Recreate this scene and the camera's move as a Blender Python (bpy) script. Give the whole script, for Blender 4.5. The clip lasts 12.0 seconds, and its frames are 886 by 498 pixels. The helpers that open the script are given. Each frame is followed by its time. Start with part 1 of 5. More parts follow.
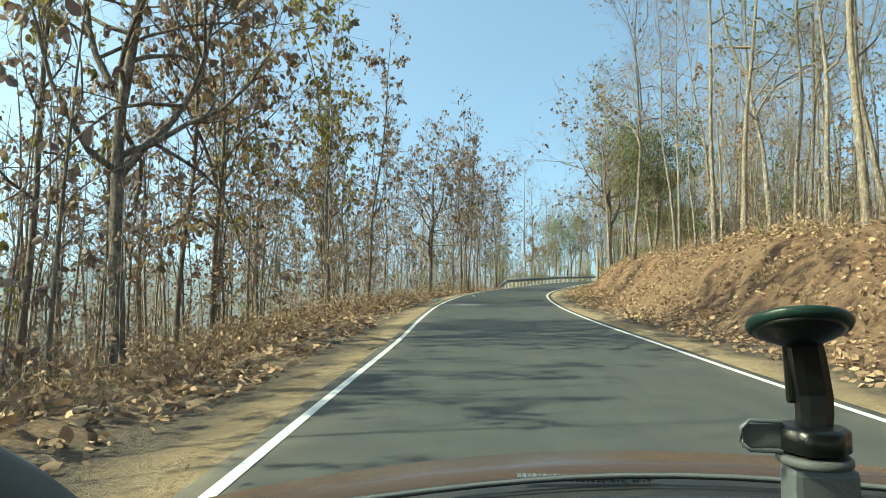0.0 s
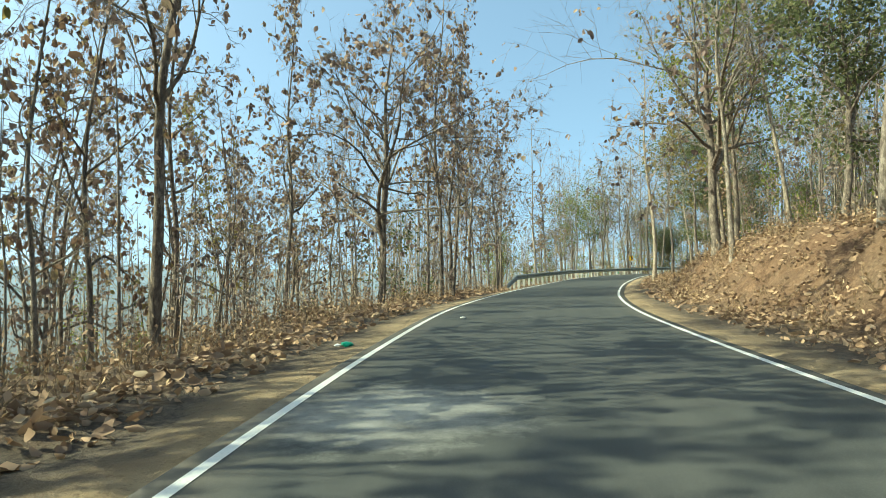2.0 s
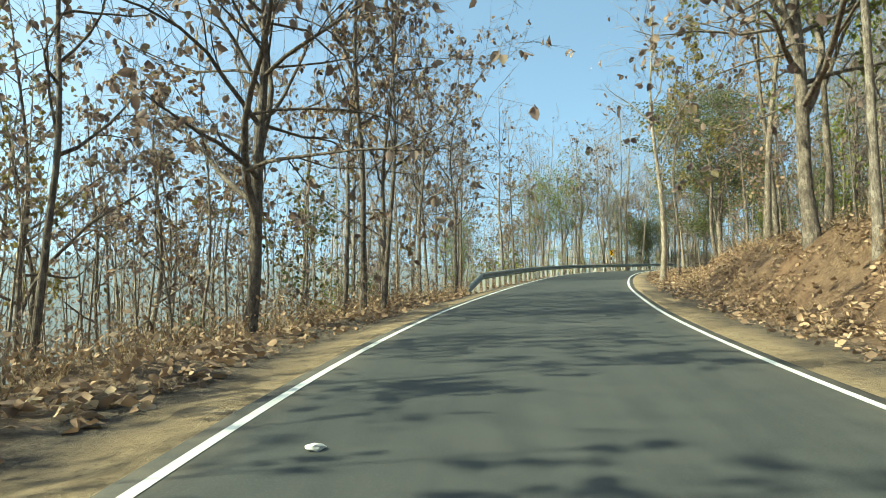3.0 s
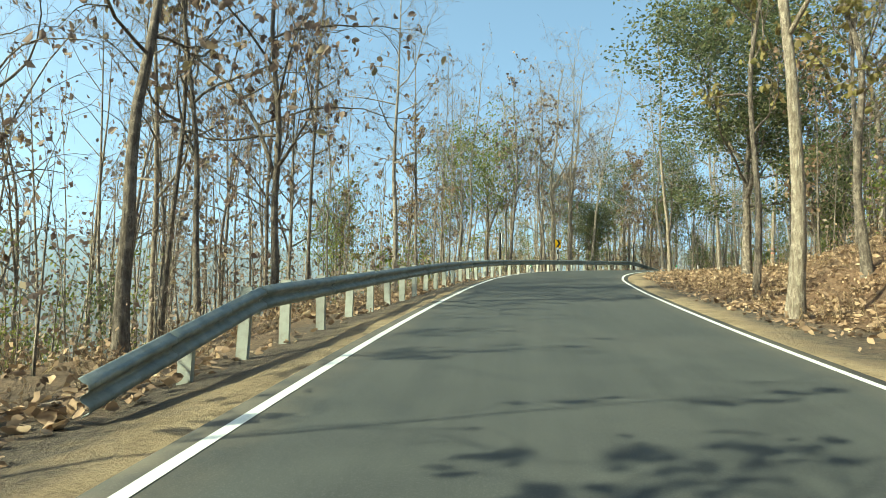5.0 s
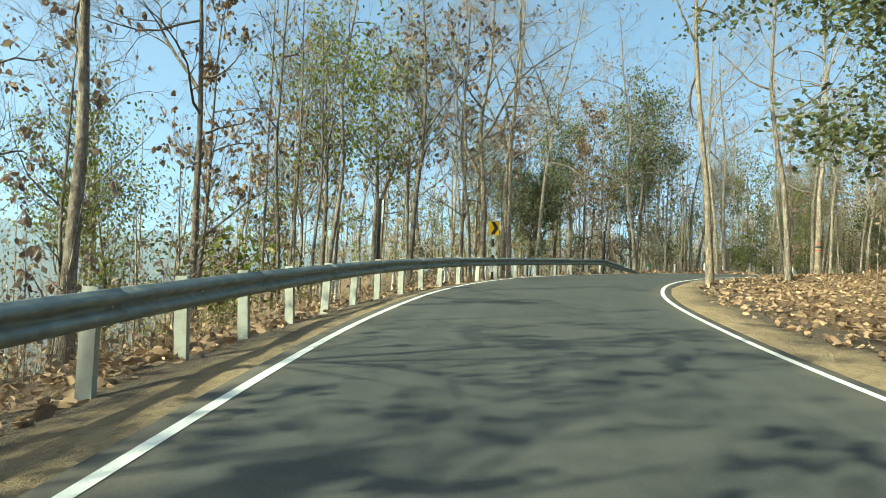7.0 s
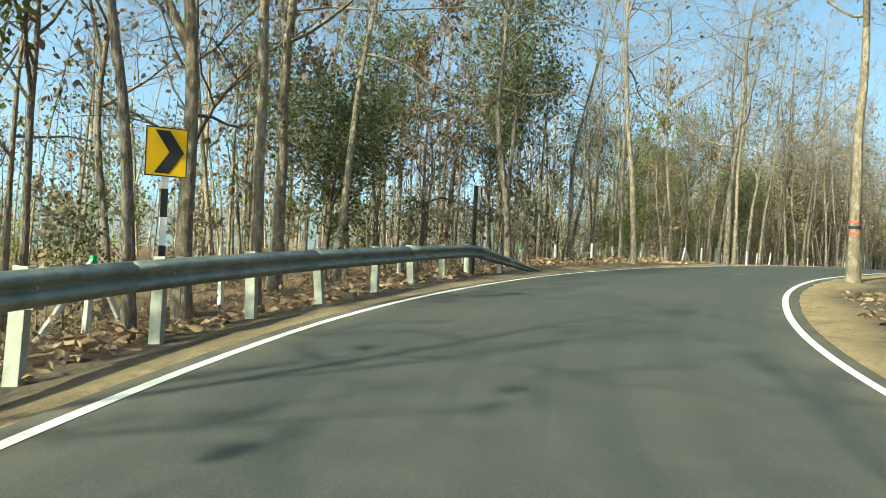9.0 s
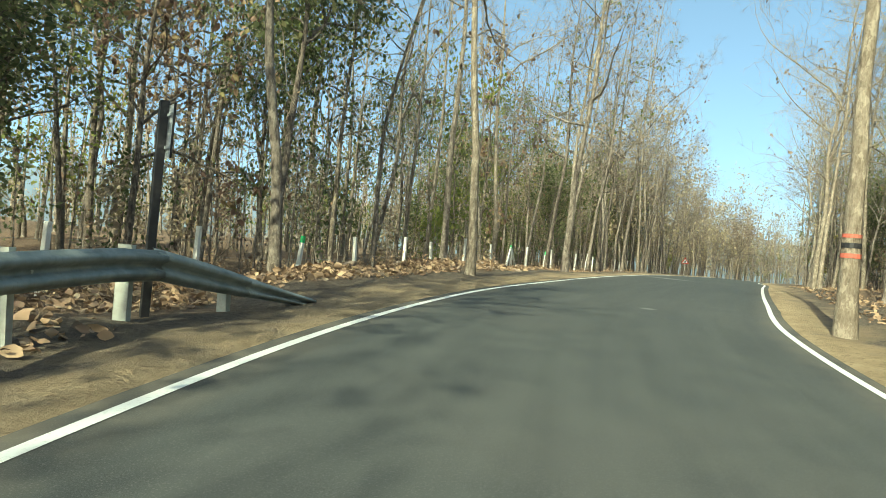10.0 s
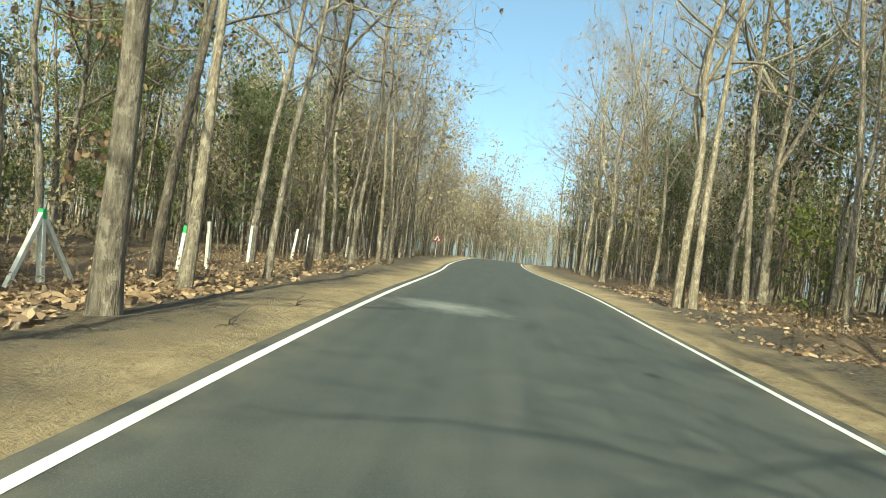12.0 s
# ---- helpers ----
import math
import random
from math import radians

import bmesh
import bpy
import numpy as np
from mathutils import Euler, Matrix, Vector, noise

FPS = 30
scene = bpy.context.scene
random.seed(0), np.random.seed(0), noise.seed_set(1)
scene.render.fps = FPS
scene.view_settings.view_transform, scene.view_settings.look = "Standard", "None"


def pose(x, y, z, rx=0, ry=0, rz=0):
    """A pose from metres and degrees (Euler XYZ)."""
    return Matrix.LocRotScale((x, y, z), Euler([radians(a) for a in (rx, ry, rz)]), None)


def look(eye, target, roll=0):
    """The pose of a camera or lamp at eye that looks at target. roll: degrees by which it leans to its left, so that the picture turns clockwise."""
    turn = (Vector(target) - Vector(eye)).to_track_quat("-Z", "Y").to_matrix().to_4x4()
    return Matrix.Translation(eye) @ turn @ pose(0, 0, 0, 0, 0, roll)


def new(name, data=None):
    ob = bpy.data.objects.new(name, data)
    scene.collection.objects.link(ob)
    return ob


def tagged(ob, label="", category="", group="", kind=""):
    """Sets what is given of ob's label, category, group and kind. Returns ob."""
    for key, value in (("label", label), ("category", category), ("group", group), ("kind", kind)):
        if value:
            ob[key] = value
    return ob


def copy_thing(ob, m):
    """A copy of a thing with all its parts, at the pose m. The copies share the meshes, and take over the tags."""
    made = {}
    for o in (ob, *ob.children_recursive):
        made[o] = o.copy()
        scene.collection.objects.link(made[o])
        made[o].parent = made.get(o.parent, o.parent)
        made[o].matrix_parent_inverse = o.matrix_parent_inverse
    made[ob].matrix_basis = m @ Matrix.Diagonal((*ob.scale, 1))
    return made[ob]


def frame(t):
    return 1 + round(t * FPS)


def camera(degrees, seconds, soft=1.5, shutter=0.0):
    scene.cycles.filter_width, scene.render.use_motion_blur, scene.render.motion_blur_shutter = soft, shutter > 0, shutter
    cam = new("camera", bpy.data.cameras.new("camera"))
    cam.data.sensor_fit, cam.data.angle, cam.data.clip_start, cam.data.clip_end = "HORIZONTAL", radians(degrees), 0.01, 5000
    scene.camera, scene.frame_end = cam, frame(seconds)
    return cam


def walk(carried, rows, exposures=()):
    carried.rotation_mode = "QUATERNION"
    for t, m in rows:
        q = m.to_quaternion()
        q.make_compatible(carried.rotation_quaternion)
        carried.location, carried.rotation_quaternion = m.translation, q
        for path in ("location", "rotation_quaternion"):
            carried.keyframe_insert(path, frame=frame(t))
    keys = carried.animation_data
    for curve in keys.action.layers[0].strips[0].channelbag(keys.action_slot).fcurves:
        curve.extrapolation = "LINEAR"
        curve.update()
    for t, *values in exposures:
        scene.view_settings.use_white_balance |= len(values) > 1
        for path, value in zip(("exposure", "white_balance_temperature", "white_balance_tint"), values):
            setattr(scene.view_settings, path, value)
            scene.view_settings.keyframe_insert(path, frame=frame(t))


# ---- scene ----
cam = camera(69.1, 12.0, 0.75)
PATH = [
    (0, (4.784, 10.006, 0.089), (4.677, 11.996, 0.26), 0.29),
    (0.5, (4.811, 16.142, 0.328), (4.683, 18.13, 0.514), 0.20),
    (1, (4.718, 22.181, 0.554), (4.581, 24.169, 0.726), 0.31),
    (1.5, (4.686, 28.108, 0.782), (4.568, 30.098, 0.938), -0.05),
    (2, (4.732, 33.898, 1.038), (4.651, 35.89, 1.196), -0.65),
    (2.5, (4.968, 39.617, 1.352), (4.941, 41.611, 1.5), -0.64),
    (3, (5.335, 45.362, 1.635), (5.376, 47.357, 1.773), -0.32),
    (3.2, (5.535, 47.644, 1.722), (5.611, 49.638, 1.852), 0.38),
    (4.8, (8.325, 64.972, 2.552), (8.609, 66.948, 2.664), 1.18),
    (5, (8.777, 67.014, 2.67), (9.087, 68.987, 2.777), 1.46),
    (5.5, (9.952, 71.979, 2.951), (10.331, 73.94, 3.049), 2.04),
    (6, (11.31, 76.84, 3.207), (11.751, 78.789, 3.302), 2.17),
    (6.5, (12.825, 81.633, 3.512), (13.332, 83.566, 3.596), 2.41),
    (7, (14.511, 86.348, 3.788), (15.082, 88.264, 3.864), 2.16),
    (7.2, (15.223, 88.186, 3.904), (15.823, 90.093, 3.975), 2.19),
    (8.8, (21.571, 101.029, 4.653), (22.559, 102.767, 4.648), 2.45),
    (9, (22.606, 102.546, 4.752), (23.679, 104.234, 4.743), 2.69),
    (9.5, (25.6, 106.106, 4.967), (26.898, 107.627, 4.949), 3.43),
    (10, (28.98, 109.493, 5.149), (30.513, 110.778, 5.131), 5.71),
    (10.5, (33.17, 112.227, 5.363), (34.879, 113.265, 5.355), 5.67),
    (11, (37.763, 114.375, 5.544), (39.588, 115.194, 5.54), 6.53),
    (11.5, (42.524, 115.999, 5.68), (44.412, 116.658, 5.663), 7.21),
    (12, (47.328, 117.271, 5.751), (49.235, 117.874, 5.724), 7.35),
]
walk(cam, [(t, look(eye, target, roll)) for t, eye, target, roll in PATH], exposures=[(0, 1.45, 7200, -17)])

# ---- light ----
SUN_EL, SUN_AZ = radians(38), math.atan2(-0.974, -0.225)      # azimuth clockwise from +y
world = bpy.data.worlds.new("world")
scene.world = world
world.use_nodes = True
wn = world.node_tree.nodes
sky = wn.new("ShaderNodeTexSky")
sky.sky_type, sky.sun_disc = "NISHITA", False
sky.sun_elevation, sky.sun_rotation = SUN_EL, SUN_AZ
sky.altitude, sky.air_density, sky.dust_density, sky.ozone_density = 300, 1.0, 3.0, 1.5
wn["Background"].inputs["Strength"].default_value = 0.14
aloft = wn.new("ShaderNodeVectorMath")            # an even haze: the pale band of the horizon lies lower
aloft.inputs[1].default_value = (0, 0, 0.2)
world.node_tree.links.new(wn.new("ShaderNodeTexCoord").outputs["Generated"], aloft.inputs[0])
world.node_tree.links.new(aloft.outputs[0], sky.inputs["Vector"])
world.node_tree.links.new(sky.outputs[0], wn["Background"].inputs["Color"])
sun_data = bpy.data.lights.new("sun", "SUN")
sun_data.energy, sun_data.angle, sun_data.color = 3.4, radians(0.55), (1.0, 0.93, 0.81)
sun = new("sun", sun_data)
sun_dir = Vector((math.sin(SUN_AZ) * math.cos(SUN_EL), math.cos(SUN_AZ) * math.cos(SUN_EL), math.sin(SUN_EL)))
sun.matrix_world = look(sun_dir * 200, (0, 0, 0))


# ---- materials ----
class Mat:
    """A small wrapper to build node materials."""

    def __init__(self, name, rough=0.8, metal=0.0, spec=0.4):
        self.m = bpy.data.materials.new(name)
        self.m.use_nodes = True
        self.t = self.m.node_tree
        self.b = self.t.nodes["Principled BSDF"]
        self.b.inputs["Roughness"].default_value = rough
        self.b.inputs["Metallic"].default_value = metal
        self.b.inputs["Specular IOR Level"].default_value = spec

    def node(self, kind, **values):
        n = self.t.nodes.new(kind)
        for k, v in values.items():
            n.inputs[k].default_value = v
        return n

    def link(self, a, b):
        self.t.links.new(a, b)

    def coords(self, kind="Object"):
        return self.node("ShaderNodeTexCoord").outputs[kind]

    def scaled(self, vec, scale):
        n = self.node("ShaderNodeMapping", Scale=scale)
        self.link(vec, n.inputs["Vector"])
        return n.outputs[0]

    def noise(self, vec, scale, detail=4.0, rough=0.6):
        n = self.node("ShaderNodeTexNoise", Scale=scale, Detail=detail, Roughness=rough)
        self.link(vec, n.inputs["Vector"])
        return n.outputs["Fac"]

    def ramp(self, fac, stops):
        n = self.node("ShaderNodeValToRGB")
        e = n.color_ramp.elements
        while len(e) < len(stops):
            e.new(0.5)
        for el, (p, c) in zip(e, stops):
            el.position = p
            el.color = (*c, 1) if len(c) == 3 else c
        self.link(fac, n.inputs[0])
        return n.outputs[0]

    def grey(self, fac, lo, hi):
        n = self.node("ShaderNodeMapRange")
        n.inputs["From Min"].default_value, n.inputs["From Max"].default_value = lo, hi
        self.link(fac, n.inputs["Value"])
        return n.outputs[0]

    def mix(self, fac, a, b, blend="MIX"):
        n = self.t.nodes.new("ShaderNodeMix")
        n.data_type, n.blend_type = "RGBA", blend
        for slot, v in ((0, fac), (6, a), (7, b)):
            if isinstance(v, (int, float)):
                n.inputs[slot].default_value = v
            elif isinstance(v, tuple):
                n.inputs[slot].default_value = (*v, 1)
            else:
                self.link(v, n.inputs[slot])
        return n.outputs[2]

    def math(self, op, a, b=0.0):
        n = self.t.nodes.new("ShaderNodeMath")
        n.operation = op
        for slot, v in ((0, a), (1, b)):
            if isinstance(v, (int, float)):
                n.inputs[slot].default_value = v
            else:
                self.link(v, n.inputs[slot])
        return n.outputs[0]

    def colour(self, c):
        if isinstance(c, tuple):
            self.b.inputs["Base Color"].default_value = (*c, 1)
        else:
            self.link(c, self.b.inputs["Base Color"])
        return self

    def bump(self, fac, strength=0.4, dist=0.02):
        n = self.node("ShaderNodeBump", Strength=strength, Distance=dist)
        self.link(fac, n.inputs["Height"])
        self.link(n.outputs[0], self.b.inputs["Normal"])
        return self

    def attribute(self, name):
        n = self.t.nodes.new("ShaderNodeAttribute")
        n.attribute_name = name
        return n.outputs["Fac"]

    def island(self):
        return self.t.nodes.new("ShaderNodeNewGeometry").outputs["Random Per Island"]

    def per_object(self):
        return self.t.nodes.new("ShaderNodeObjectInfo").outputs["Random"]


def make_asphalt():
    k = Mat("asphalt", 0.85, 0, 0.18)
    v = k.coords()
    fine, mid, big = k.noise(v, 160, 3), k.noise(v, 2.2, 5), k.noise(v, 0.35, 4)
    c = k.ramp(fine, [(0.3, (0.030, 0.033, 0.032)), (0.55, (0.050, 0.054, 0.052)), (0.8, (0.098, 0.102, 0.097))])
    c = k.mix(k.grey(mid, 0.35, 0.75), c, (0.066, 0.071, 0.066))
    dust = k.math("MULTIPLY", k.grey(big, 0.5, 0.8), 0.45)
    c = k.mix(dust, c, (0.095, 0.091, 0.08))
    lane = k.node("ShaderNodeCombineXYZ")
    k.link(k.math("MULTIPLY", k.attribute("across"), 1.6), lane.inputs[0])
    k.link(k.math("MULTIPLY", k.attribute("along"), 0.07), lane.inputs[1])
    streak = k.noise(lane.outputs[0], 1.8, 5, 0.65)
    c = k.mix(k.math("MULTIPLY", k.grey(streak, 0.42, 0.72), 0.3), c, (0.088, 0.092, 0.086))
    c = k.mix(k.math("MULTIPLY", k.grey(streak, 0.48, 0.25), 0.25), c, (0.04, 0.044, 0.043))
    cell = k.node("ShaderNodeTexVoronoi", Scale=60.0)
    k.link(v, cell.inputs["Vector"])
    c = k.mix(k.math("MULTIPLY", k.grey(cell.outputs["Distance"], 0.35, 0.05), 0.35), c, (0.17, 0.17, 0.155))
    for sx, sy, lx, ly, force in ((4.0, 39.6, 1.5, 1.5, 0.75), (58.6, 120.6, 1.2, 1.4, 0.5), (40.7, 114.2, 0.2, 0.2, 0.5)):
        off = k.node("ShaderNodeVectorMath")
        off.operation = "SUBTRACT"
        off.inputs[1].default_value = (sx, sy, 0)
        k.link(v, off.inputs[0])
        q = k.scaled(off.outputs[0], (1 / lx, 1 / ly, 0))
        far = k.node("ShaderNodeVectorMath")
        far.operation = "LENGTH"
        k.link(q, far.inputs[0])
        blot = k.grey(k.math("ADD", far.outputs["Value"], k.math("MULTIPLY", k.noise(v, 2.4, 6, 0.75), 1.6)), 1.75, 0.9)
        c = k.mix(k.math("MULTIPLY", blot, force), c, (0.33, 0.33, 0.30))
    edge = k.math("MULTIPLY", k.grey(k.attribute("edge"), 2.2, 2.9), k.grey(mid, 0.3, 0.6))
    c = k.mix(k.math("MULTIPLY", edge, 0.35), c, (0.24, 0.19, 0.13))
    k.colour(c).bump(fine, 0.5, 0.004)
    k.link(k.grey(mid, -1.9, 1.2), k.b.inputs["Roughness"])
    return k.m


def make_paint_line():
    k = Mat("road_paint", 0.6)
    v = k.coords()
    n = k.noise(v, 40, 5)
    c = k.mix(k.grey(n, 0.55, 0.78), (0.62, 0.63, 0.59), (0.36, 0.36, 0.33))
    k.colour(k.mix(k.grey(k.noise(v, 3, 4), 0.55, 0.8), c, (0.62, 0.58, 0.50))).bump(n, 0.3, 0.003)
    return k.m


def make_ground():
    k = Mat("dry_ground", 0.95, 0, 0.1)
    v = k.coords()
    fine, mid, big, grit = k.noise(v, 14, 6, 0.7), k.noise(v, 2.6, 6, 0.65), k.noise(v, 0.5, 4), k.noise(v, 70, 3)
    sand = k.ramp(mid, [(0.3, (0.25, 0.19, 0.12)), (0.55, (0.40, 0.305, 0.19)), (0.75, (0.52, 0.41, 0.265))])
    sand = k.mix(k.grey(fine, 0.52, 0.68), sand, (0.23, 0.17, 0.11))
    dirt = k.ramp(fine, [(0.3, (0.075, 0.062, 0.05)), (0.5, (0.135, 0.112, 0.09)), (0.72, (0.22, 0.18, 0.135))])
    litter = k.ramp(fine, [(0.28, (0.08, 0.055, 0.038)), (0.45, (0.19, 0.13, 0.085)), (0.6, (0.31, 0.215, 0.14)), (0.75, (0.43, 0.315, 0.205))])
    litter = k.mix(k.grey(big, 0.4, 0.7), litter, k.mix(0.5, litter, (0.15, 0.12, 0.095)))
    soil = k.ramp(mid, [(0.3, (0.085, 0.05, 0.034)), (0.5, (0.19, 0.115, 0.072)), (0.75, (0.32, 0.205, 0.125))])
    soil = k.mix(k.grey(fine, 0.56, 0.70), soil, (0.34, 0.22, 0.13))
    wob = k.math("MULTIPLY", k.math("SUBTRACT", big, 0.5), 1.6)
    wob2 = k.math("MULTIPLY", k.math("SUBTRACT", mid, 0.5), 1.5)
    verge = k.math("ADD", k.math("ADD", k.attribute("verge"), wob), wob2)
    c = k.mix(k.grey(verge, 0.25, 0.9), sand, dirt)
    c = k.mix(k.grey(k.math("ADD", verge, wob), 1.2, 2.0), c, litter)
    c = k.mix(k.math("MULTIPLY", k.attribute("soil"), k.grey(big, 0.25, 0.6)), c, soil)
    c = k.mix(k.math("MULTIPLY", k.grey(grit, 0.5, 0.8), 0.3), c, (0.45, 0.37, 0.27))
    k.colour(c).bump(k.math("ADD", fine, k.math("MULTIPLY", grit, 0.3)), 1.0, 0.12)
    return k.m


def make_bark(name, dark, mid, pale):
    k = Mat(name, 0.9, 0, 0.15)
    v = k.scaled(k.coords(), (1, 1, 0.22))
    a, b = k.noise(v, 22, 5, 0.7), k.noise(k.coords(), 1.3, 4)
    c = k.ramp(a, [(0.3, dark), (0.52, mid), (0.75, pale)])
    c = k.mix(k.grey(b, 0.5, 0.72), c, k.mix(0.6, c, pale))
    patch = k.noise(k.scaled(k.coords(), (1, 1, 0.6)), 8, 6, 0.75)
    c = k.mix(k.math("MULTIPLY", k.grey(patch, 0.53, 0.58), 0.85), c, pale)
    c = k.mix(k.math("MULTIPLY", k.grey(patch, 0.46, 0.37), 0.6), c, dark)
    crack = k.noise(k.scaled(k.coords(), (1, 1, 0.1)), 55, 4, 0.7)
    c = k.mix(k.math("MULTIPLY", k.grey(crack, 0.42, 0.30), 0.4), c, k.mix(0.7, c, (0.02, 0.016, 0.013)))
    c = k.mix(k.math("MULTIPLY", k.per_object(), 0.3), c, dark)
    k.colour(c).bump(k.math("ADD", k.math("ADD", a, patch), crack), 1.0, 0.04)
    return k.m


def make_leaf(name, stops, through_light=0.42, rough=0.65):
    k = Mat(name, rough, 0, 0.25)
    isl = k.island()
    c = k.ramp(isl, stops)
    c = k.mix(k.math("MULTIPLY", k.per_object(), 0.35), c, stops[len(stops) // 2][1])
    k.colour(c)
    tr = k.t.nodes.new("ShaderNodeBsdfTranslucent")
    k.link(c, tr.inputs["Color"])
    mx = k.node("ShaderNodeMixShader", Fac=through_light)
    k.link(k.b.outputs[0], mx.inputs[1])
    k.link(tr.outputs[0], mx.inputs[2])
    k.link(mx.outputs[0], k.t.nodes["Material Output"].inputs["Surface"])
    return k.m


def make_steel():
    k = Mat("galvanised_steel", 0.55, 0.35, 0.4)
    v = k.coords()
    n, s = k.noise(v, 5, 5), k.noise(k.scaled(v, (1, 1, 0.2)), 30, 4)
    c = k.ramp(n, [(0.3, (0.15, 0.175, 0.168)), (0.55, (0.23, 0.26, 0.245)), (0.8, (0.31, 0.335, 0.31))])
    c = k.mix(k.math("MULTIPLY", k.grey(s, 0.55, 0.75), 0.5), c, (0.16, 0.16, 0.145))
    k.colour(c).bump(s, 0.15, 0.004)
    return k.m


def make_plain(name, c, rough=0.6, metal=0.0, dirt=(0.2, 0.17, 0.13), amount=0.4, scale=6.0):
    k = Mat(name, rough, metal)
    v = k.coords()
    n = k.noise(v, scale, 5, 0.65)
    k.colour(k.mix(k.math("MULTIPLY", k.grey(n, 0.48, 0.75), amount), c, dirt)).bump(k.noise(v, scale * 8, 3), 0.2, 0.004)
    return k.m


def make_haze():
    k = Mat("glowing_haze", 1.0)
    # haze is painted in by height and given off as emission
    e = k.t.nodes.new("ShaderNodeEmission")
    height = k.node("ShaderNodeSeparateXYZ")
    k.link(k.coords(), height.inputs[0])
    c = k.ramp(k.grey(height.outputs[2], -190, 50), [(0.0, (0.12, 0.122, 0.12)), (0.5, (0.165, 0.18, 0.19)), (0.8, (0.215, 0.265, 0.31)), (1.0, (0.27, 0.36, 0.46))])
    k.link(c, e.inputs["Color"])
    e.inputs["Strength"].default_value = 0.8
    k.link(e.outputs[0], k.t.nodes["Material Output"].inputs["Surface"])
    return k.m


ASPHALT, LINE, GROUND, STEEL = make_asphalt(), make_paint_line(), make_ground(), make_steel()
BARK_DARK = make_bark("dark_bark", (0.07, 0.057, 0.047), (0.175, 0.145, 0.118), (0.33, 0.28, 0.225))
BARK_GREY = make_bark("grey_bark", (0.09, 0.073, 0.058), (0.24, 0.203, 0.168), (0.41, 0.36, 0.295))
BARK_PALE = make_bark("pale_bark", (0.13, 0.10, 0.073), (0.295, 0.248, 0.193), (0.48, 0.415, 0.325))
LEAF_DRY = make_leaf("dry_leaf", [(0.0, (0.095, 0.068, 0.062)), (0.35, (0.18, 0.13, 0.115)), (0.6, (0.27, 0.20, 0.16)), (0.85, (0.33, 0.255, 0.185)), (1.0, (0.28, 0.24, 0.11))], 0.3)
LEAF_RUST = make_leaf("rust_leaf", [(0.0, (0.10, 0.06, 0.048)), (0.4, (0.20, 0.125, 0.088)), (0.75, (0.32, 0.22, 0.14)), (1.0, (0.26, 0.23, 0.09))], 0.3)
LEAF_GOLD = make_leaf("yellow_leaf", [(0.0, (0.12, 0.09, 0.045)), (0.4, (0.22, 0.17, 0.07)), (0.75, (0.29, 0.25, 0.09)), (1.0, (0.16, 0.17, 0.05))])
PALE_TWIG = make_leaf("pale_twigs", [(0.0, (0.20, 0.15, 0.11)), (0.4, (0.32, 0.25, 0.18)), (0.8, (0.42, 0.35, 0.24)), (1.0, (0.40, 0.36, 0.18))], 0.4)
LEAF_GREEN = make_leaf("green_leaf", [(0.0, (0.065, 0.085, 0.04)), (0.4, (0.125, 0.147, 0.066)), (0.75, (0.19, 0.205, 0.095)), (1.0, (0.29, 0.265, 0.14))], 0.55)
LEAF_DEEP = make_leaf("deep_green_leaf", [(0.0, (0.055, 0.075, 0.036)), (0.4, (0.105, 0.127, 0.06)), (0.75, (0.17, 0.187, 0.09)), (1.0, (0.27, 0.25, 0.13))], 0.55)
LEAF_LIME = make_leaf("light_green_leaf", [(0.0, (0.09, 0.12, 0.03)), (0.5, (0.17, 0.20, 0.05)), (1.0, (0.28, 0.27, 0.08))])
LITTER = make_leaf("fallen_leaf", [(0.0, (0.13, 0.086, 0.06)), (0.4, (0.28, 0.19, 0.125)), (0.75, (0.38, 0.262, 0.165)), (0.95, (0.45, 0.325, 0.205)), (1.0, (0.50, 0.40, 0.27))], 0.15, 0.8)
STRAW = make_leaf("dry_straw", [(0.0, (0.12, 0.085, 0.055)), (0.5, (0.24, 0.17, 0.10)), (1.0, (0.42, 0.32, 0.19))], 0.2, 0.8)
ROCK = make_plain("field_stone", (0.25, 0.19, 0.14), 0.9, 0, (0.12, 0.08, 0.06), 0.8, 5)
CONCRETE = make_plain("whitewashed_concrete", (0.66, 0.65, 0.59), 0.85, 0, (0.33, 0.30, 0.24), 0.7, 9)
GREEN_PAINT = make_plain("green_paint", (0.04, 0.42, 0.13), 0.6, 0, (0.15, 0.25, 0.12), 0.4)
YELLOW = make_plain("sign_yellow", (0.80, 0.46, 0.01), 0.45, 0, (0.5, 0.33, 0.05), 0.25)
BLACK = make_plain("sign_black", (0.018, 0.018, 0.02), 0.5, 0, (0.08, 0.075, 0.07), 0.4)
WHITE = make_plain("sign_white", (0.78, 0.78, 0.76), 0.5, 0, (0.5, 0.46, 0.4), 0.3)
RED = make_plain("sign_red", (0.62, 0.03, 0.025), 0.5, 0, (0.4, 0.08, 0.06), 0.3)
ALU = make_plain("sign_aluminium", (0.50, 0.53, 0.55), 0.45, 0.4, (0.3, 0.3, 0.3), 0.4)
BANDRED = make_plain("band_red", (0.42, 0.10, 0.07), 0.8, 0, (0.25, 0.14, 0.09), 0.6)
GREENBAG = make_plain("green_plastic", (0.02, 0.45, 0.25), 0.4, 0, (0.1, 0.3, 0.2), 0.2)
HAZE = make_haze()


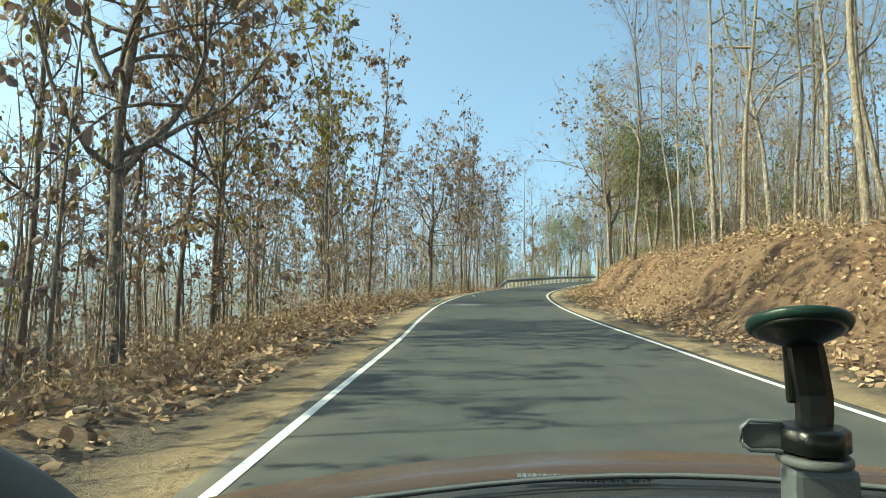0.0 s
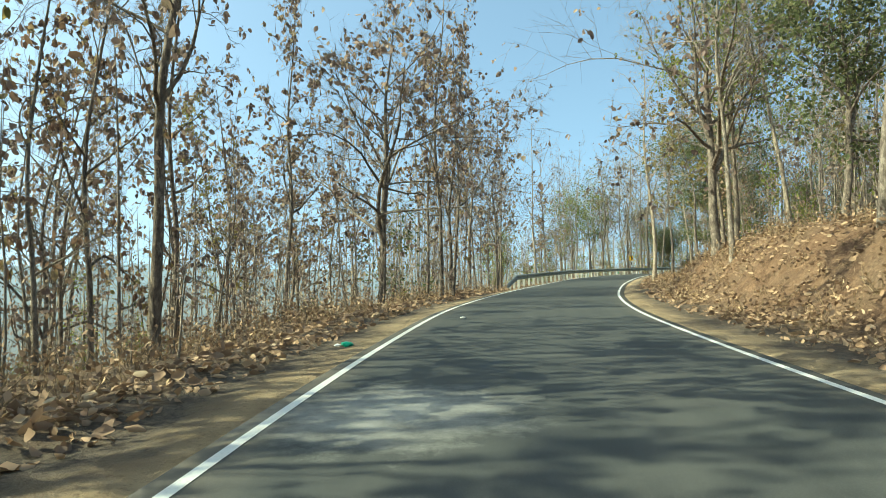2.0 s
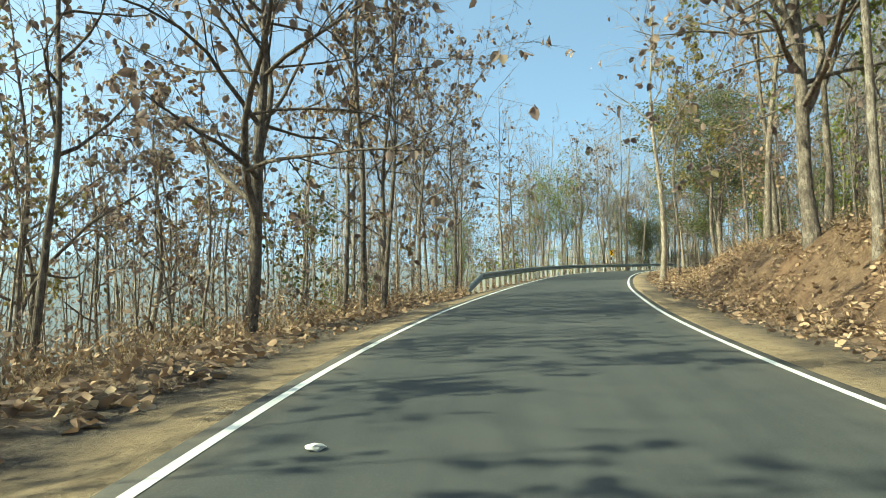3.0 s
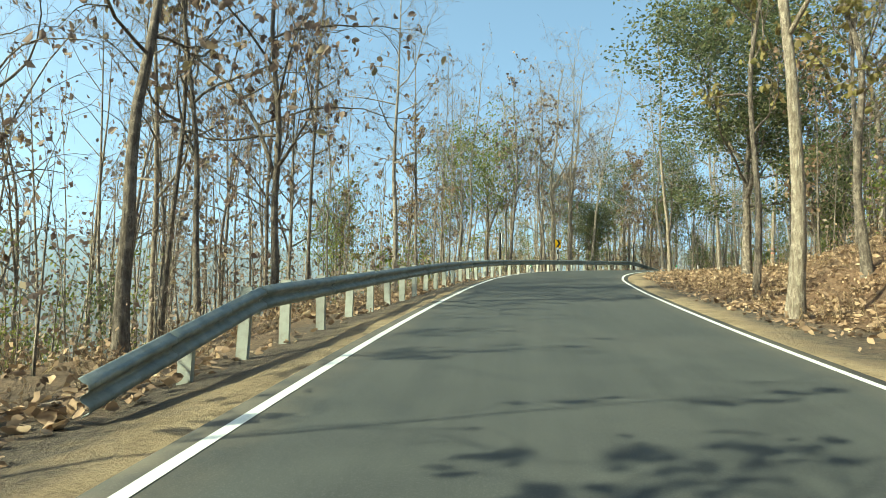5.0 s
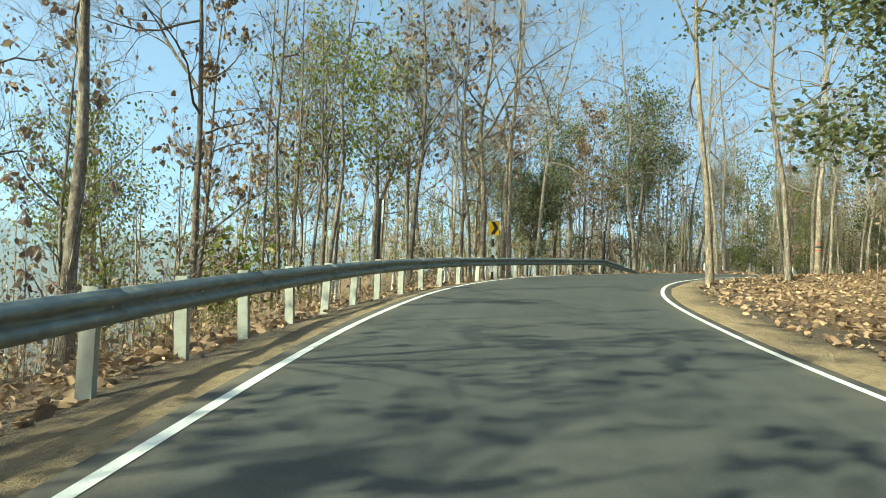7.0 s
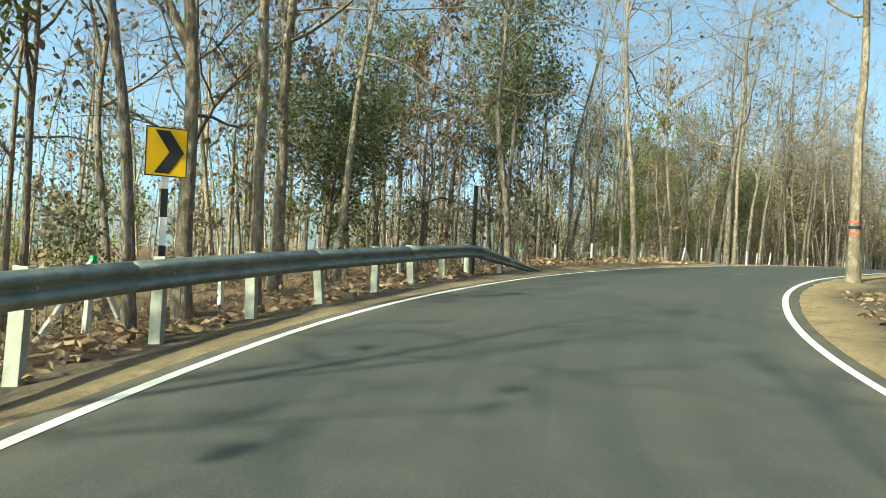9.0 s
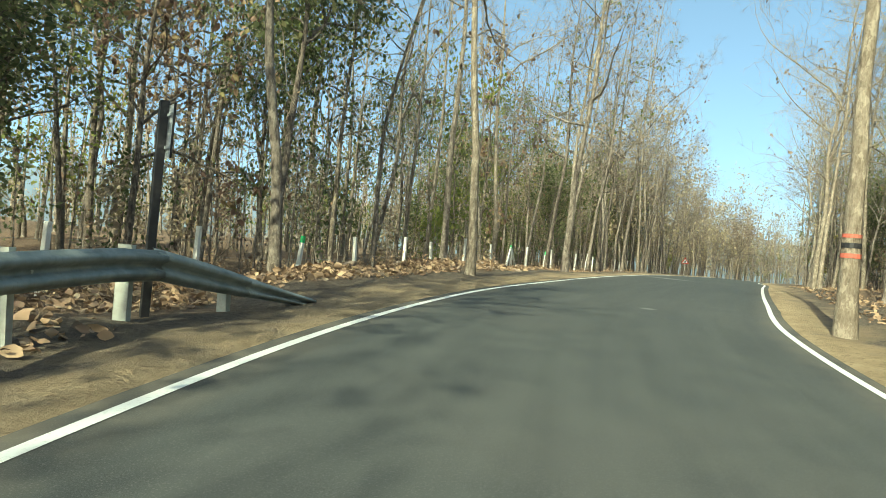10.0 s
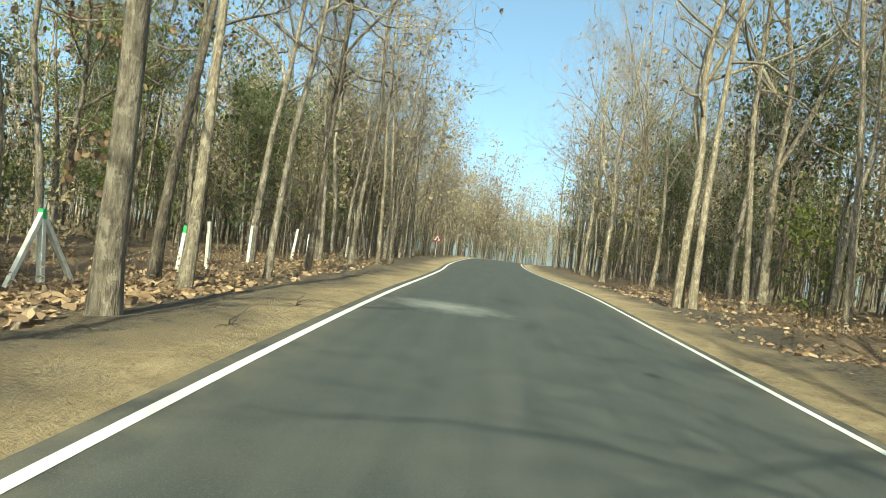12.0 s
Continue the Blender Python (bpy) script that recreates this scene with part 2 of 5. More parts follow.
# ---- mesh helpers ----
def mesh_of(name, verts, faces, material, smooth=False):
    me = bpy.data.meshes.new(name)
    me.from_pydata([tuple(map(float, v)) for v in verts], [], faces)
    me.materials.append(material)
    if smooth:
        me.shade_smooth()
    me.update()
    return me


def part(name, bm, material, parent, label=""):
    """Link a bmesh as one mesh object under a thing or a part."""
    me = bpy.data.meshes.new(name)
    bm.normal_update()
    bm.to_mesh(me)
    bm.free()
    me.materials.append(material)
    ob = new(name, me)
    ob.parent = parent
    return tagged(ob, label)


def part_mesh(name, me, parent, label="", m=None):
    ob = new(name, me)
    ob.parent = parent
    if m is not None:
        ob.matrix_local = m
    return tagged(ob, label)


def thing(name, m, label, category, group="", kind=""):
    ob = new(name)
    ob.empty_display_size = 0.2
    ob.matrix_world = m
    return tagged(ob, label, category, group, kind)


def add_box(bm, size, m, bevel=0.0):
    geo = bmesh.ops.create_cube(bm, size=1.0, matrix=m @ Matrix.Diagonal((*size, 1)))
    if bevel > 0:
        edges = list({e for v in geo["verts"] for e in v.link_edges})
        bmesh.ops.bevel(bm, geom=edges, offset=bevel, segments=2, affect="EDGES", profile=0.6)
    return bm


def box(size, m=Matrix.Identity(4), bevel=0.0):
    return add_box(bmesh.new(), size, m, bevel)


def prism(outline, depth, m=Matrix.Identity(4)):
    """A flat outline in x, z pulled to a thickness along y."""
    bm = bmesh.new()
    a = [bm.verts.new(m @ Vector((x, -depth / 2, z))) for x, z in outline]
    b = [bm.verts.new(m @ Vector((x, depth / 2, z))) for x, z in outline]
    bm.faces.new(a)
    bm.faces.new(b[::-1])
    for i in range(len(a)):
        j = (i + 1) % len(a)
        bm.faces.new((a[j], a[i], b[i], b[j]))
    bmesh.ops.recalc_face_normals(bm, faces=bm.faces)
    return bm


# ---- the road's line and the lie of the land ----
KNOTS = np.array([
    (6.99, -5.10, -1.54), (6.38, 2.09, -1.36), (5.99, 9.29, -1.16), (5.83, 16.51, -0.95), (5.77, 23.71, -0.68),
    (5.63, 30.91, -0.36), (5.67, 38.11, 0.00), (6.03, 45.29, 0.37), (6.71, 52.50, 0.71), (7.96, 59.76, 1.12),
    (9.66, 66.98, 1.47), (11.56, 74.17, 1.87), (13.72, 81.30, 2.27), (16.09, 88.36, 2.70), (18.82, 95.31, 3.09),
    (22.33, 101.82, 3.47), (27.01, 107.35, 3.85), (32.74, 111.28, 4.07), (39.15, 114.18, 4.29), (46.04, 116.13, 4.45),
    (53.03, 117.91, 4.51), (60.05, 119.59, 4.58), (67.10, 121.18, 4.57), (74.11, 122.90, 4.51), (81.06, 124.82, 4.45),
    (88.05, 126.61, 4.38), (95.06, 128.29, 4.33), (102.10, 129.87, 4.29), (109.17, 131.34, 4.26), (116.25, 132.71, 4.24)
])
HALF = 2.637             # from the middle to the white edge lines
PAVED = HALF + 0.22


def spline(knots, n=24):
    p = np.vstack([2 * knots[0] - knots[1], knots, 2 * knots[-1] - knots[-2]])
    u = (np.arange(n) / n)[None, :, None]
    a, b, c, d = (q[:, None] for q in (p[:-3], p[1:-2], p[2:-1], p[3:]))
    s = 0.5 * (2 * b + (c - a) * u + (2 * a - 5 * b + 4 * c - d) * u**2 + (3 * b - a - 3 * c + d) * u**3)
    return np.vstack([s.reshape(-1, 3), knots[-1:]])


first, last = KNOTS[0] - KNOTS[1], KNOTS[-1] - KNOTS[-2]
tail = [KNOTS[-1]]
for k in range(24):                          # beyond the straight the road swings away to the right and down
    a = -radians(min(3 + 2.5 * k, 9) * (k + 1) * 0.55)
    tail.append(tail[-1] + np.array([last[0] * math.cos(a) - last[1] * math.sin(a), last[0] * math.sin(a) + last[1] * math.cos(a), -0.12]))
AXIS = spline(np.vstack([[KNOTS[0] + first * k for k in range(9, 0, -1)], KNOTS, tail[1:]]))
AXIS[:, 2] = np.convolve(np.pad(AXIS[:, 2], 30, mode="edge"), np.ones(61) / 61, mode="valid")
ALONG = np.r_[0, np.cumsum(np.linalg.norm(np.diff(AXIS[:, :2], axis=0), axis=1))]
ALONG -= ALONG[9 * 24]
TANGENT = np.gradient(AXIS[:, :2], axis=0)
TANGENT /= np.linalg.norm(TANGENT, axis=1)[:, None]
RIGHT = np.stack([TANGENT[:, 1], -TANGENT[:, 0]], -1)


def at_road(s, d=0.0):
    """World x, y and the road's height at s metres along and d to the right of the road's middle."""
    x, y, z = (np.interp(s, ALONG, AXIS[:, k]) for k in range(3))
    rx, ry = (np.interp(s, ALONG, RIGHT[:, k]) for k in range(2))
    return np.stack([x + d * rx, y + d * ry, z + 0 * d], -1)


def to_road(x, y):
    """s, d and road height of world places."""
    x, y = np.atleast_1d(np.asarray(x, float)), np.atleast_1d(np.asarray(y, float))
    out = np.zeros((len(x), 3))
    for i in range(0, len(x), 4000):
        q = np.stack([x[i:i + 4000], y[i:i + 4000]], -1)
        j = ((q[:, None] - AXIS[None, ::2, :2]) ** 2).sum(-1).argmin(1) * 2
        v = q - AXIS[j, :2]
        out[i:i + 4000, 0] = ALONG[j] + (v * TANGENT[j]).sum(-1).clip(-1, 1)
        out[i:i + 4000, 1] = (v * RIGHT[j]).sum(-1)
        far = np.linalg.norm(v, axis=1)
        sign = np.where(out[i:i + 4000, 1] < 0, -1, 1)
        out[i:i + 4000, 1] = sign * far
        out[i:i + 4000, 2] = AXIS[j, 2]
    return out[:, 0], out[:, 1], out[:, 2]


def step(x, a, b):
    u = np.clip((x - a) / (b - a), 0, 1)
    return u * u * (3 - 2 * u)


def lattice(ix, iy, seed):
    q = np.sin(ix * 127.1 + iy * 311.7 + seed * 74.7) * 43758.5453
    return q - np.floor(q)


def rough_noise(x, y, f, seed, octaves=4):
    """Smooth random heights about zero."""
    out, amp = 0 * x, 1.0
    for k in range(octaves):
        px, py = x * f, y * f
        ix, iy = np.floor(px), np.floor(py)
        u, v = px - ix, py - iy
        u, v = u * u * (3 - 2 * u), v * v * (3 - 2 * v)
        a, b, c, d = (lattice(ix + i, iy + j, seed + k) for i, j in ((0, 0), (1, 0), (0, 1), (1, 1)))
        out = out + amp * ((a * (1 - u) + b * u) * (1 - v) + (c * (1 - u) + d * u) * v - 0.5)
        amp, f = amp * 0.5, f * 2.1
    return out


def relief(x, y, s, d, z):
    """Height of the ground."""
    u, v = np.maximum(-d - PAVED, 0), np.maximum(d - PAVED, 0)
    flat = step(s, 112, 130)                                 # 0 on the hillside, 1 on the level forest floor
    near = np.interp(s, [0, 60, 80, 100], [0.09, 0.09, 0.17, 0.20])
    hill = near * np.minimum(u, 5) + 0.42 * np.maximum(u - 5, 0)
    hill = np.where(hill > 40, 40 + 260 * (1 - np.exp(-(hill - 40) / 260)), hill)
    level = 0.13 * np.minimum(np.maximum(u - 1.5, 0), 6) + 0.3 * np.maximum(u - 45, 0) * np.exp(-np.maximum(u - 45, 0) / 1500)
    left = -(hill * (1 - flat) + level * flat)
    left = left + 0.30 * flat * np.exp(-((u - 3.6) / 1.0) ** 2) * step(s, 128, 133) * (1 - step(s, 141, 146))
    foot = np.interp(s, [0, 35, 48, 60, 75, 90, 110], [1.4, 1.7, 2.5, 2.3, 1.7, 2.7, 6.5])
    high = np.interp(s, [0, 28, 38, 48, 58, 70, 85, 105, 125], [2.0, 2.5, 2.6, 2.3, 2.1, 1.9, 1.7, 1.3, 0.0])
    wide = np.interp(s, [0, 32, 46, 58, 75, 90], [4.4, 3.9, 2.7, 2.6, 2.9, 3.6])
    bank = high * step(v, foot, foot + wide) + 0.16 * (1 - flat) * 12 * (1 - np.exp(-np.maximum(v - foot - wide, 0) / 12))
    bank = bank + 0.03 * np.minimum(v, 8) * flat
    side = np.maximum(u, v)
    rough = 0.34 * rough_noise(x, y, 0.45, 3, 5) * step(side, 0.5, 3.5) + 0.05 * rough_noise(x, y, 2.4, 8, 3) * step(side, 0.05, 0.5)
    lump = 0.42 * rough_noise(x, y, 0.9, 20, 5) * step(v, foot + 0.2, foot + 1.6) * (1 - flat)
    ridge = 0.15 * np.exp(-((u - 1.9) / 0.5) ** 2) * (1 - flat) * (1 + 1.2 * rough_noise(x, y, 0.9, 31, 3)) * np.interp(s, [70, 80], [1, 0.35])
    left = left + ridge
    under = -0.06 * (1 - step(np.abs(d), PAVED - 0.12, PAVED + 0.06))
    return z + left + bank + rough + lump + under


def ground_at(x, y):
    s, d, z = to_road(x, y)
    return relief(np.atleast_1d(np.asarray(x, float)), np.atleast_1d(np.asarray(y, float)), s, d, z)


# ---- the ground sheet ----
def graded(a, b, fine, reach):
    """Grid lines, close together from a to b and ever wider out to the reach."""
    core, out, w = list(np.arange(a, b + fine, fine)), [], fine
    x = b
    while x < reach:
        w *= 1.18
        x += w
        out.append(x)
    low, w, x = [], fine, a
    while x > -reach:
        w *= 1.18
        x -= w
        low.append(x)
    return np.array(low[::-1] + core + out)


gx, gy = graded(-10, 84, 0.5, 3200), graded(0, 138, 0.5, 3200)
GX, GY = np.meshgrid(gx, gy, indexing="ij")
fs, fd, fz = to_road(GX.ravel(), GY.ravel())
fh = relief(GX.ravel(), GY.ravel(), fs, fd, fz)
ni, nj = GX.shape
ids = np.arange(ni * nj).reshape(ni, nj)
quads = np.stack([ids[:-1, :-1], ids[1:, :-1], ids[1:, 1:], ids[:-1, 1:]], -1).reshape(-1, 4)
ground_mesh = bpy.data.meshes.new("ground")
ground_mesh.from_pydata(np.stack([GX.ravel(), GY.ravel(), fh], -1).tolist(), [], quads.tolist())
ground_mesh.materials.append(GROUND)
ground_mesh.shade_smooth()
for key, values in (("verge", (np.abs(fd) - PAVED) * np.interp(fs, [118, 132], [1.0, 0.58])), ("soil", step(fd, 3.6, 5.0) * (1 - step(fd, 9, 16)) * (1 - step(fs, 96, 120)))):
    ground_mesh.attributes.new(key, "FLOAT", "POINT").data.foreach_set("value", values.astype(np.float32))
tagged(new("ground", ground_mesh), "dry leaf-strewn forest ground with sandy verges", "ground", kind="structure")


# ---- road ----
def ribbon(name, s0, s1, offsets, material, lift, ds=0.5, ragged=0.0):
    ss = np.arange(s0, s1, ds)
    verts, faces, edge = [], [], []
    cols = len(offsets)
    for s in ss:
        for k, d in enumerate(offsets):
            off = d
            if ragged and k in (0, cols - 1):
                off = d + ragged * (noise.noise((s * 0.8, d, 0)) + 0.5 * noise.noise((s * 3.1, d, 7)))
            p = at_road(s, off)
            verts.append((p[0], p[1], p[2] + lift - (0.05 if ragged and k in (0, cols - 1) else 0.0)))
            edge.append(abs(off))
    for i in range(len(ss) - 1):
        for k in range(cols - 1):
            a = i * cols + k
            faces.append((a, a + 1, a + cols + 1, a + cols))
    me = mesh_of(name, verts, faces, material, True)
    signed = np.tile(np.array(offsets, dtype=np.float32), len(ss))
    for key, values in (("edge", edge), ("across", signed), ("along", np.repeat(ss, cols))):
        me.attributes.new(key, "FLOAT", "POINT").data.foreach_set("value", np.array(values, dtype=np.float32))
    return new(name, me)


tagged(ribbon("road", -60, 330, [-PAVED - 0.03, -PAVED + 0.02, -HALF, -1.3, 0, 1.3, HALF, PAVED - 0.02, PAVED + 0.03], ASPHALT, 0.0, 0.5, 0.07),
       "dark grey asphalt road with tree shadows", "road", kind="structure")
for side in (-1, 1):
    tagged(ribbon("edge_line", -60, 330, [side * HALF - 0.048, side * HALF + 0.048], LINE, 0.005, 0.5),
           "worn white painted road edge line", "road line", "road edge lines", "structure")

# distance beyond the forest: a self-lit ring, its haze painted as a ramp
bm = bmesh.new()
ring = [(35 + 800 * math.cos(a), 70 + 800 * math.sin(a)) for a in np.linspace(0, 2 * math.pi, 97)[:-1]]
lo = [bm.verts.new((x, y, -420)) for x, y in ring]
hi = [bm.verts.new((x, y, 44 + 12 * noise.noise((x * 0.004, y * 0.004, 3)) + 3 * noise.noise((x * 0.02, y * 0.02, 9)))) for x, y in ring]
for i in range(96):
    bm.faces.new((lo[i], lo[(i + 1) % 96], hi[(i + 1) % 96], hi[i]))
tagged(part("backdrop", bm, HAZE, None), "glowing backdrop painted as pale hazy hills across the valley", "backdrop", kind="structure")


# ---- trees ----
class Soup:
    """Vertices and four-cornered faces gathered for one mesh."""

    def __init__(self):
        self.v, self.f, self.n = [], [], 0

    def add(self, verts, faces):
        self.v.append(np.asarray(verts, float))
        self.f.append(np.asarray(faces, np.int32) + self.n)
        self.n += len(verts)

    def many(self, shape, faces, places, directions, sizes, rnd):
        """The same small shape at many places, its y axis along each direction, with a random roll."""
        places, y = np.asarray(places, float), np.asarray(directions, float)
        if not len(places):
            return
        y = y / (np.linalg.norm(y, axis=1)[:, None] + 1e-9)
        x = np.cross(y, rnd.normal(size=y.shape))
        x /= np.linalg.norm(x, axis=1)[:, None] + 1e-9
        turn = np.stack([x, y, np.cross(x, y)], 2)
        shape = np.asarray(shape) if np.ndim(shape) == 3 else np.asarray(shape)[None]
        pts = places[:, None] + np.einsum("nij,nkj->nki", turn, shape * np.reshape(sizes, (-1, 1, 1)))
        k = pts.shape[1]
        self.add(pts.reshape(-1, 3), (np.asarray(faces)[None] + (np.arange(len(places)) * k)[:, None, None]).reshape(-1, 4))

    def mesh(self, name, material, smooth=False):
        me = bpy.data.meshes.new(name)
        v, f = np.vstack(self.v), np.vstack(self.f)
        me.vertices.add(len(v))
        me.vertices.foreach_set("co", v.astype(np.float32).ravel())
        me.loops.add(f.size)
        me.loops.foreach_set("vertex_index", f.astype(np.int32).ravel())
        me.polygons.add(len(f))
        me.polygons.foreach_set("loop_start", np.arange(len(f), dtype=np.int32) * 4)
        me.update(calc_edges=True)
        me.materials.append(material)
        if smooth:
            me.shade_smooth()
        return me


TUBE_FACES = {}


def tube(soup, pts, radii, sides):
    pts = np.asarray(pts, float)
    tan = np.gradient(pts, axis=0)
    tan /= np.linalg.norm(tan, axis=1)[:, None] + 1e-9
    ref = np.array([0.0, 1.0, 0.0]) if abs(tan[0][2]) > 0.8 else np.array([0.0, 0.0, 1.0])
    a = np.cross(tan, ref)
    a /= np.linalg.norm(a, axis=1)[:, None] + 1e-9
    b = np.cross(tan, a)
    ang = np.arange(sides) * 2 * math.pi / sides
    ringv = pts[:, None] + np.asarray(radii)[:, None, None] * (np.cos(ang)[None, :, None] * a[:, None] + np.sin(ang)[None, :, None] * b[:, None])
    key = (len(pts), sides)
    if key not in TUBE_FACES:
        TUBE_FACES[key] = np.array([(i * sides + k, i * sides + (k + 1) % sides, (i + 1) * sides + (k + 1) % sides, (i + 1) * sides + k)
                                    for i in range(len(pts) - 1) for k in range(sides)], np.int32)
    soup.add(ringv.reshape(-1, 3), TUBE_FACES[key])


LEAF_SHAPE = np.array([(0, 0, 0), (0.30, 0.3, 0.10), (0.27, 0.7, 0.09), (0, 1.0, -0.10), (-0.27, 0.7, 0.09), (-0.30, 0.3, 0.10)])
LEAF_FACES = [(0, 1, 2, 3), (0, 3, 4, 5)]


FLAKE = np.array([(0, 0, 0), (0.3, 0.5, 0.05), (0, 1, -0.1), (-0.3, 0.5, 0.05)])


FLAKE_FACES = [(0, 1, 2, 3)]


def crooked(start, direction, length, n, wob, lift, rnd):
    """A wandering line of n pieces."""
    pts, p, d = [np.array(start, float)], np.array(start, float), np.array(direction, float)
    for _ in range(n):
        d = d + rnd.normal(size=3) * wob + np.array([0, 0, lift])
        d /= np.linalg.norm(d)
        p = p + d * length / n
        pts.append(p)
    return np.array(pts)


def sinuous(start, direction, length, n, wob, lift, rnd):
    """A line of n pieces that swings to and fro as a bough does."""
    d = np.array(direction, float)
    d /= np.linalg.norm(d)
    pts, p, bend = [np.array(start, float)], np.array(start, float), np.zeros(3)
    for _ in range(n):
        bend = 0.45 * bend + rnd.normal(size=3) * wob
        d = d + bend + np.array([0, 0, lift])
        d /= np.linalg.norm(d)
        p = p + d * length / n
        pts.append(p)
    return np.array(pts)


def along(line, u):
    """Place and direction at the share u of a line."""
    i = min(u, 0.999) * (len(line) - 1)
    k = int(i)
    return line[k] + (line[k + 1] - line[k]) * (i - k), line[k + 1] - line[k]


def grow(seed, height, radius, clear, limbs, reach, twigs, sprigs, leaves, leaf_size, droop=0.8, sides=8, fork=0.0, dense=0, rise=0.45, climb=0.75, stout=1.0):
    """The wood and the leaves of one tree, standing at the origin: stems, limbs, branches, twigs and sprigs."""
    rnd = np.random.RandomState(seed)
    wood, green = Soup(), Soup()
    tilt = rnd.normal(size=2) * 0.012
    n = 16
    trunk = crooked((0, 0, -0.4), (tilt[0], tilt[1], 1), height + 0.4, n, 0.035, 0.05, rnd)
    u = np.linspace(0, 1, n + 1)
    sway = rnd.normal(size=(2, 2)) * 0.012 * height
    trunk[:, :2] += (np.sin(u * 7 + rnd.rand() * 6)[:, None] * sway[0] + np.sin(u * 15 + rnd.rand() * 6)[:, None] * sway[1] * 0.3) * np.minimum(u * 2.2, 1)[:, None]
    rad = radius * (1 - 0.88 * u**(0.85 if stout <= 1 else 1.4)) + radius * 0.5 * np.exp(-u * 26)
    tube(wood, trunk, rad, sides)
    stems = [(trunk, rad, clear, limbs)]
    for k in range(0 if fork <= 0 else (2 if radius > 0.13 else 1)):
        f = min(fork + 0.12 * k, 0.8)
        base, _ = along(trunk, f)
        a = rnd.rand() * 6.283 if k == 0 else a + math.pi * rnd.uniform(0.7, 1.3)
        d = np.array([math.cos(a) * 0.55, math.sin(a) * 0.55, 1.0])
        second = sinuous(base, d, height * (1 - f) * 0.92, 10, 0.10, 0.06, rnd)
        r2 = np.interp(f, u, rad) * 0.8 * (1 - 0.87 * np.linspace(0, 1, 11) ** 0.85)
        tube(wood, second, r2, sides)
        stems.append((second, r2, 0.12, limbs * 2 // 3))
    tips = []
    for stem, rads, low, count in stems:
        turn = rnd.rand() * 6.283
        for k in range(count):
            h = min(low + (1 - low) * (k + rnd.rand()) / count, 0.97)
            base, _ = along(stem, h)
            r = np.interp(h, np.linspace(0, 1, len(rads)), rads)
            turn += 2.4 + rnd.normal() * 0.6
            top = (h - low) / (1 - low + 1e-6)
            up = rise + climb * top + rnd.normal() * 0.25
            length = reach * ((0.75 + 0.45 * math.sin(3.1 * top)) if dense else (1.05 - 0.6 * top)) * (0.5 + 0.75 * rnd.rand())
            limb = sinuous(base, (math.cos(turn), math.sin(turn), up), length, 7, 0.17, 0.05, rnd)
            thick = min(r * 0.6, stout * (0.010 + 0.012 * length))
            tube(wood, limb, thick * (1 - 0.85 * np.linspace(0, 1, 8)), 5 if length > 3 else 4)
            for q in range(twigs):
                v = 0.22 + 0.78 * (q + rnd.rand()) / twigs
                b2, t2 = along(limb, v)
                d2 = t2 / np.linalg.norm(t2) + rnd.normal(size=3) * 0.6 + np.array([0, 0, 0.2])
                l2 = length * (0.22 + 0.34 * rnd.rand()) * (1.25 - 0.5 * v)
                branch = sinuous(b2, d2, l2, 4, 0.22, 0.03, rnd)
                tube(wood, branch, np.maximum(thick * (1 - 0.85 * v) * 0.55, 0.007) * np.linspace(1, 0.3, 5), 3)
                tips.append(branch[2:])
                for w in range(sprigs):
                    b3, t3 = along(branch, 0.2 + 0.8 * (w + rnd.rand()) / sprigs)
                    d3 = t3 / np.linalg.norm(t3) + rnd.normal(size=3) * 0.65
                    l3 = l2 * (0.3 + 0.4 * rnd.rand())
                    twig = sinuous(b3, d3, l3, 2, 0.3, 0.0, rnd)
                    tube(wood, twig, np.array([0.0062, 0.0048, 0.0022]), 3)
                    tips.append(twig[1:])
                    if not dense:
                        sprig = sinuous(twig[1], d3 + rnd.normal(size=3) * 0.7, l3 * 0.55, 1, 0.2, 0.0, rnd)
                        tube(wood, sprig, np.array([0.0046, 0.002]), 3)
                        tips.append(sprig[1:])
    if tips and leaves:
        spots, ways = [], []
        while len(spots) < leaves:
            t = tips[rnd.randint(len(tips))]
            p = t[rnd.randint(len(t))]
            for _ in range(rnd.randint(1, 4)):
                spots.append(p + rnd.normal(size=3) * (0.04 + 0.22 * dense))
                ways.append(rnd.normal(size=3) * 0.7 + np.array([0, 0, -droop]))
        shape, faces = (FLAKE, FLAKE_FACES) if dense else (LEAF_SHAPE, LEAF_FACES)
        green.many(shape, faces, spots, ways, leaf_size * (0.6 + 0.75 * rnd.rand(len(spots))), rnd)
    return wood, green


def tree(name, label, category, group, bark, leaf_mat, crown_label, **kw):
    """One tree that is then copied about: an Empty with trunk and crown."""
    wood, green = grow(**kw)
    ob = thing(name, Matrix.Identity(4), label, category, group)
    part_mesh("trunk", wood.mesh("trunk", bark, True), ob)
    if green.v:
        part_mesh("crown", green.mesh("crown", leaf_mat), ob, crown_label)
    return ob


